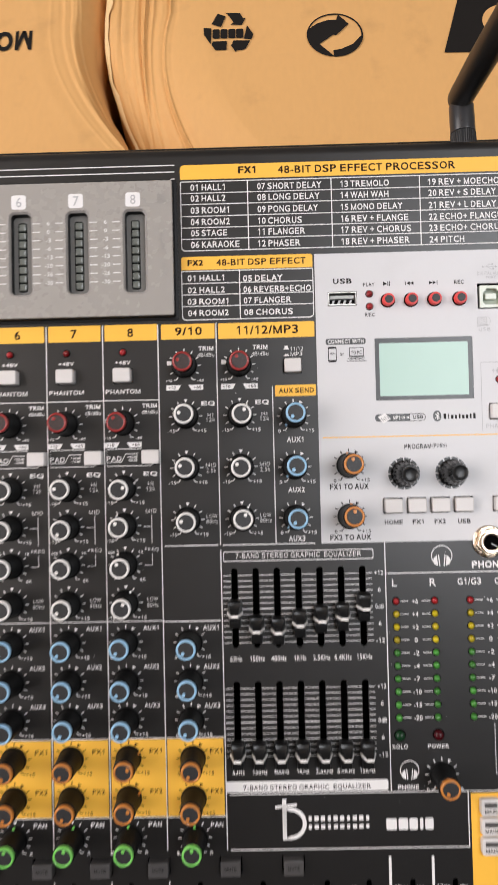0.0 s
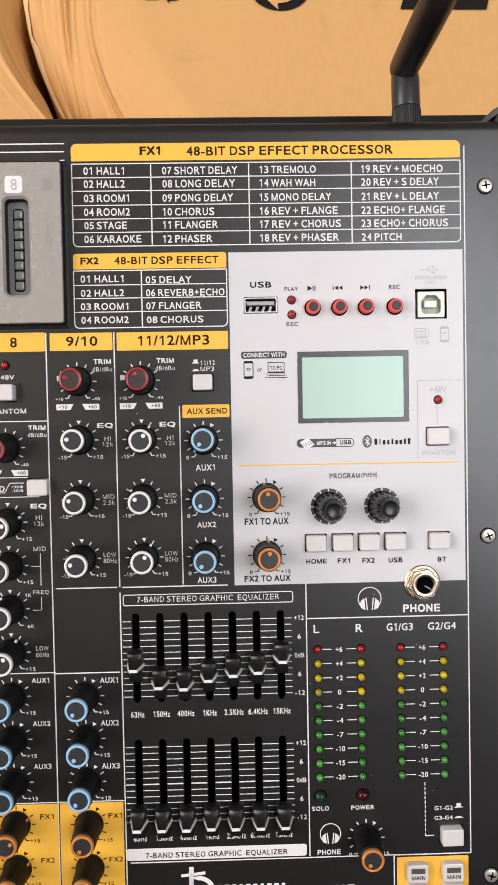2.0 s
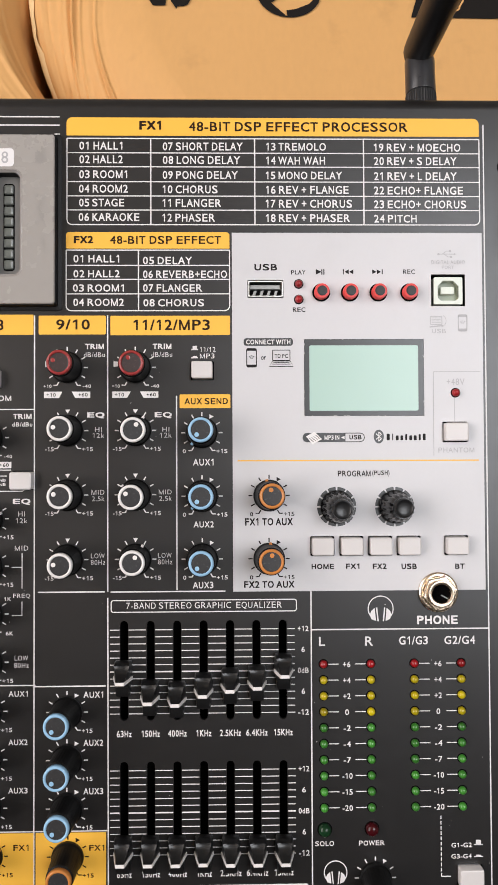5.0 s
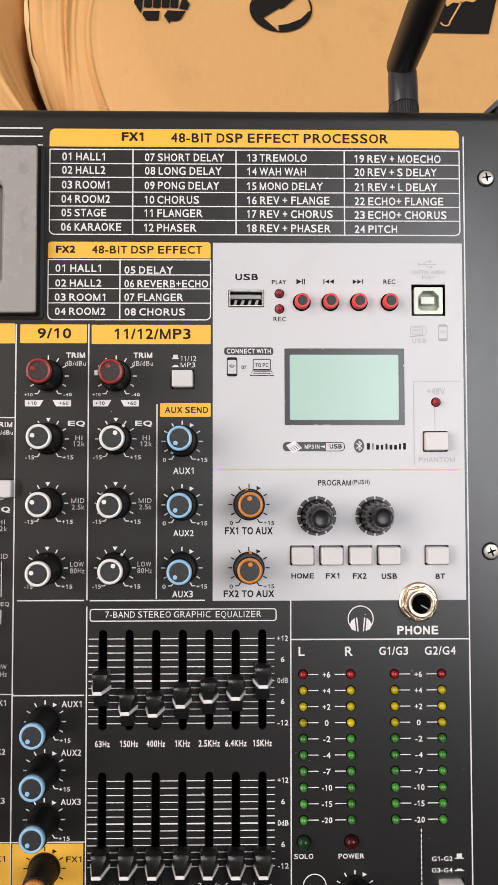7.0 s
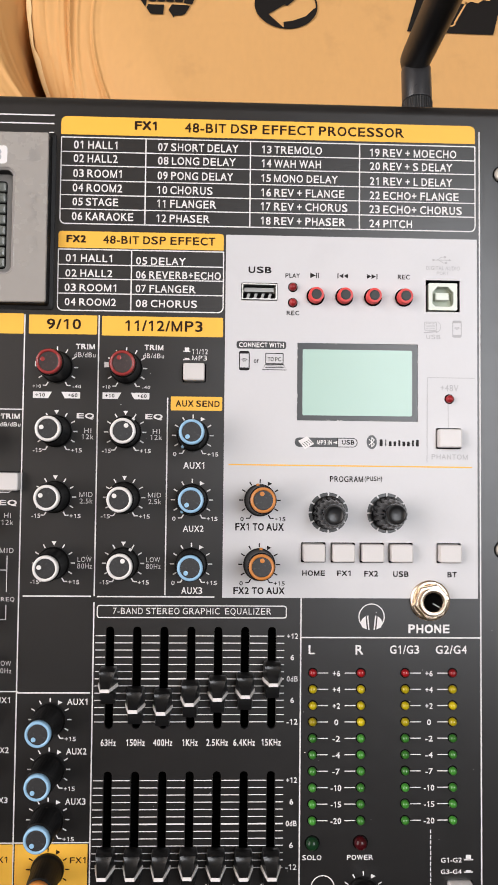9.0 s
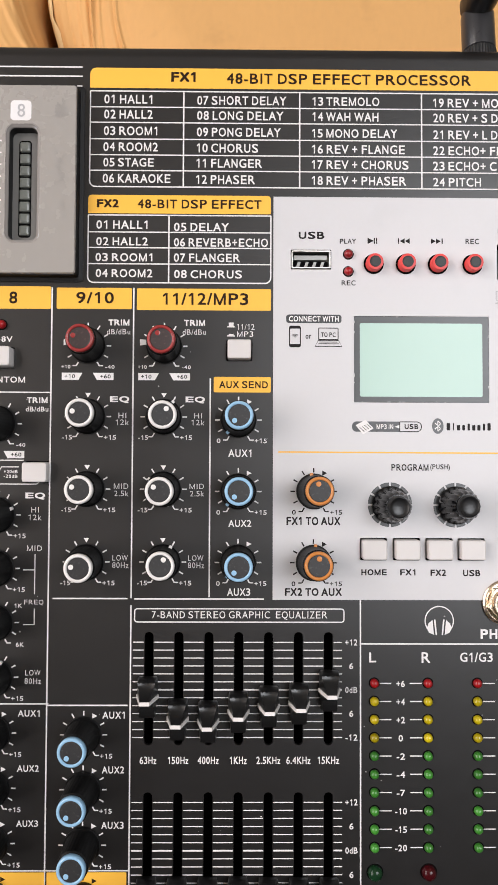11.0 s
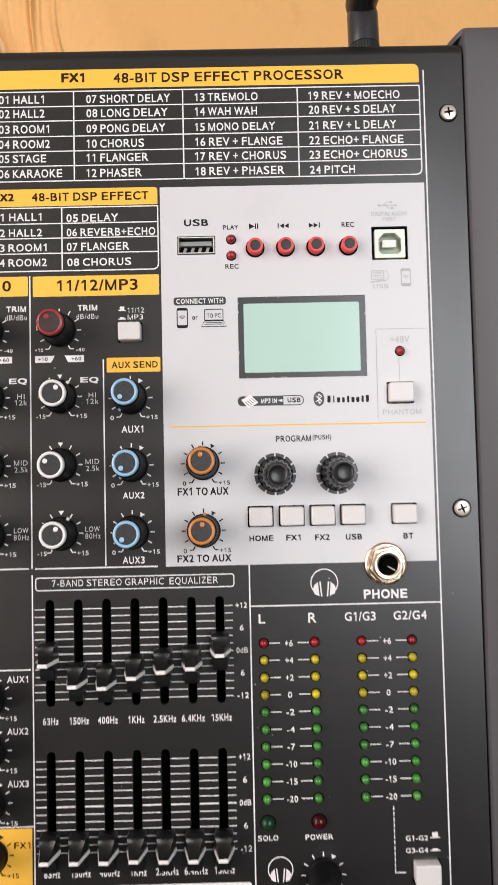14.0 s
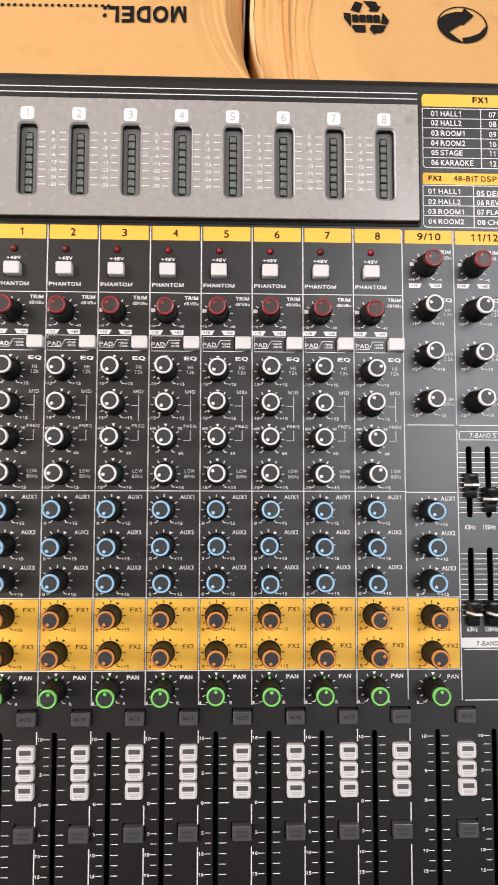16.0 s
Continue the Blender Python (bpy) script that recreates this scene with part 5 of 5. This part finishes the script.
def carton(name, x0, x1, y0, y1, side, label, creases):
    """A closed carton whose top sags and creases towards the seam between the two."""
    near = [0.75 * i for i in range(120)]
    far = [90 + (abs(x1 - x0) - 90) * i / 24 for i in range(25)]
    ds = (near + far)[::side]
    ys = [y0 + (160 - y0) * j / 40 for j in range(40)] + [160 + 1.8 * j for j in range(150)] + [430 + (y1 - 430) * j / 20 for j in range(21)]
    ny, nx = len(ys) - 1, len(ds)
    top = CARTON_TOP * 1000
    s = Solid()
    for y in ys:
        for d in ds:
            x = seam_x(y) + d if side > 0 else seam_x(y) - 8.0 - d
            if d > 90:
                x = x * (1 - (d - 90) / abs(x1 - x0)) + (x1 if side > 0 else x0) * (d - 90) / abs(x1 - x0)
            k = max(0.0, 1 - d / (85.0 if side > 0 else 16.0))
            fall = k**1.5 * edge_fall(y) if side > 0 else k**1.2 * (18.0 + 0.4 * edge_fall(y))
            relief = 0.0
            for c, w, h in creases:
                relief += (1.7 if side > 0 else 0.8) * h * math.exp(-(((d - (crease_at(c, y) if side > 0 else c + 0.07 * (y - 200)) - 1.0 * math.sin(y / 60.0 + c)) / w) ** 2))
            if d < 4:
                relief -= (4 - d) ** 2 * 0.35
            edge = (0.4 if side > 0 else 1.6) * math.sin(y / 9.0) * math.sin(y / 23.0) if d < 1 else 0.0
            s.v.append((x + side * edge, y, top - fall + relief + 0.5 * math.sin(x / 47.0 + y / 61.0) * min(1, k * 5)))
    for j in range(ny):
        for i in range(nx - 1):
            a = j * nx + i
            s.f.append((a, a + 1, a + nx + 1, a + nx))
    rim = [i for i in range(nx)] + [nx * j + nx - 1 for j in range(1, ny + 1)] + [ny * nx + i for i in range(nx - 2, -1, -1)] + [nx * j for j in range(ny - 1, 0, -1)]
    base = len(s.v)
    seam = 0 if side > 0 else nx - 1
    s.v += [(s.v[i][0] + (5.5 if side < 0 and i % nx == seam else 0.0), s.v[i][1], 2.0) for i in rim]
    n = len(rim)
    s.f += [(rim[i], base + i, base + (i + 1) % n, rim[(i + 1) % n]) for i in range(n)]
    s.f.append(tuple(base + i for i in range(n - 1, -1, -1)))
    ob = s.make(name, M_CARD, None, "", True)
    ob.data.set_sharp_from_angle(angle=radians(75))
    ob.data.polygons.foreach_set("use_smooth", [True] * len(ob.data.polygons))
    return tagged(ob, label, "carton")


right_carton = carton("carton", -159.0, 520.0, -460.0, 560.0, 1, "brown corrugated cardboard carton with black handling marks under the console", ((7.0, 2.0, 0.5), (10.0, 0.9, -0.6), (15.0, 2.6, -0.5), (19.0, 1.0, 0.5), (23.6, 1.3, -1.5), (26.2, 1.0, 1.7), (30.0, 1.2, -0.5), (33.0, 1.1, 0.6), (37.5, 2.2, -0.5), (42.0, 1.6, 0.3), (46.8, 1.4, -1.3), (49.6, 1.2, 1.8), (54.0, 2.0, -0.3)))
left_carton = carton("carton", -700.0, -167.0, -460.0, 560.0, -1, "brown cardboard carton with upside down printed lettering beside another carton", ((2.5, 1.2, 1.0), (5.0, 1.1, -1.3), (8.5, 1.3, 0.9), (11.5, 1.6, -0.9), (15.0, 1.6, 0.7), (19.0, 2.4, -0.6), (27.0, 1.6, 0.5), (40.0, 6.0, 0.5)))

# Torn paper along the edge of the seam.
torn = Solid()
for j in range(130):
    y = 172 + 2.6 * j
    z = CARTON_TOP * 1000 - edge_fall(y) + 0.4
    wide = 3.4 + 0.9 * math.sin(y / 8.0) + 0.4 * math.sin(y / 3.1) + 1.2 * math.sin(y / 19.0 + 1)
    e = seam_x(y) + 0.5 * math.sin(y / 31.0) + 0.15 * math.sin(y / 4.3)
    lift = 0.9 + 0.5 * math.sin(y / 14.0)
    torn.v += [(e - 0.6, y, z - 5.5), (e - 0.9, y, z - 1.0), (e + 0.2, y, z + lift * 0.8), (e + wide * 0.45, y, z + lift + wide * 0.12), (e + wide, y, z + lift + wide * 0.2), (e + wide - 0.2, y, z + 0.2 + wide * 0.1)]
    if j:
        a = 6 * j
        torn.f += [(a + k - 6, a + k - 5, a + k + 1, a + k) for k in range(5)]
torn.make("torn_edge", M_TORN, right_carton, "pale torn paper edge", True)


ZT = CARTON_TOP * 1000 + 0.9


def mark(name, outline, parent, z=ZT, mat=M_PRINT):
    return Solid().flat(outline, z).make(name, mat, parent)


# Recycling sign of three bent arrows round a word.
cx, cy = -46.8, 314.4
ARROWS = (
    ([(-9.2, 22.5), (-2.4, 19.3), (-6.4, 7.7), (-14.4, 11)], [(-2.4, 23), (9.6, 22.5), (12, 16.5), (14.4, 17), (10.8, 9.4), (1.6, 9.9), (4, 12.6), (0.4, 19.3)]),
    ([(15.2, 8.8), (20.4, -1), (18.8, -6.6), (12.6, -5.5)], [(17.6, -7.7), (14, -16), (10.8, -17.6), (6.4, -17.6), (6, -20.4), (1.6, -12.6), (4, -7.2)]),
    ([(-13.2, -7.7), (-1.6, -7.7), (-2, -17), (-11.2, -17), (-14.4, -11)], [(-20.8, 7.2), (-14.4, 6.6), (-14.6, -5.5), (-15.2, -10.6), (-20.8, 0)]),
)
for shapes in ARROWS:
    arrow = Solid()
    for shape in shapes:
        arrow.flat([(cx + x, cy + y) for x, y in shape], ZT)
    arrow.make("printed_arrow", M_PRINT, right_carton)
for k, w in enumerate((5.9, 5.7, 5.8, 6.0)):
    mark("letter_block", rounded(cx - 10.4 + 6.5 * k, cy + 0.3, w, 10.0, 1.2), right_carton)
# Round sign of two interlocked arrows.
gx, gy, R = 41.0, 310.0, 23.2
Solid().outline(arc(gx, gy, R - 0.7, 0, 360, 48)[:-1], 1.3, ZT).make("printed_ring", M_PRINT, right_carton)
around = lambda pts: [(gx + R * x, gy + R * y) for x, y in pts]
mark("printed_arrow", arc(gx, gy, R, 168, 262, 24) + around([(-0.13, -0.92), (-0.57, -0.41), (-0.05, 0.02), (0.03, -0.04), (0.51, 0.49), (0.16, 0.93), (0.08, 0.69), (-0.22, 0.69), (-0.6, 0.55), (-0.82, 0.38)]), right_carton, ZT + 0.1)
mark("printed_arrow", arc(gx, gy, R, 266, 355, 18) + around([(0.88, -0.12), (0.62, -0.45), (0.2, -0.66), (-0.1, -0.72)]), right_carton, ZT + 0.1)
# Keep-dry sign: a slanted block with an umbrella left blank.
mark("printed_block", [(129.0, 287.6), (192.6, 286.8), (211.5, 352.0), (148.0, 352.0)], right_carton)
umb = Solid().flat(arc(181.8, 318.5, 18.4, 19, 199, 20) + [(169.5, 316.9), (174.8, 315.7), (179.5, 318.6), (184.3, 317.0), (188.8, 320.6), (193.2, 319.6), (196.5, 323.4)], ZT + 0.3)
umb.outline([(176.0, 318.0), (165.0, 297.2)] + arc(161.8, 297.0, 3.2, 0, -180, 8), 1.3, ZT + 0.3, False)
umb.make("umbrella_sign", M_CARD, right_carton)
lm = Ink(ZT, 0.03, M_PRINT, left_carton)
lettering(lm, "MODEL:", -248.5, 313.4, 75.0, 21.0, 181.6)
for k in range(22):
    mark("printed_dot", rounded(-281.5 - 5.6 * k, 323.0 - 0.11 * k, 2.8, 3.2, 0.2), left_carton)

# ---- room ----


def slab(name, x0, y0, z0, x1, y1, z1, mat, label):
    s = Solid()
    s.rings([[(x, y, z) for x, y in ((x0, y0), (x1, y0), (x1, y1), (x0, y1))] for z in (z0, z1)])
    ob = link_mesh(name, s.v, s.f, mat, scale=1.0)
    return tagged(ob, label, name.split("_")[0], kind="structure")


r = ROOM
slab("floor", r["x0"], r["y0"], -0.1, r["x1"], r["y1"], 0.0, M_FLOOR, "plain tiled floor")
rim = lambda x0, y0, x1, y1, z: [(x0, y0, z), (x1, y0, z), (x1, y1, z), (x0, y1, z)]
outer, hole = (r["x0"], r["y0"], r["x1"], r["y1"]), (0.42, -1.08, 1.58, 0.24)
shell = Solid().rings([rim(*outer, r["z1"]), rim(*outer, r["z1"] + 0.1), rim(*hole, r["z1"] + 0.1), rim(*hole, r["z1"]), rim(*outer, r["z1"])], False, False)
tagged(link_mesh("ceiling", shell.v, shell.f, M_CEIL, scale=1.0), "white painted ceiling with a skylight opening", "ceiling", kind="structure")
slab("wall_north", r["x0"], r["y1"], 0, r["x1"], r["y1"] + 0.1, r["z1"], M_WALL, "off-white painted wall")
# Out of view; added close and dark so the panel's front reflects less light.
slab("wall_south", r["x0"], r["y0"] - 0.1, 0, r["x1"], r["y0"], r["z1"], M_FRONT, "unseen wall, added dark to dim the reflections in the panel")
slab("wall_east", r["x1"], r["y0"], 0, r["x1"] + 0.1, r["y1"], r["z1"], M_WALL, "off-white painted wall")
for a, b, c, d in ((r["y0"], -1.3, 0, r["z1"]), (1.1, r["y1"], 0, r["z1"]), (-1.3, 1.1, 0, 1.0), (-1.3, 1.1, 2.5, r["z1"])):
    slab("wall_west", r["x0"] - 0.1, a, c, r["x0"], b, d, M_WALL, "off-white painted wall round a window opening")
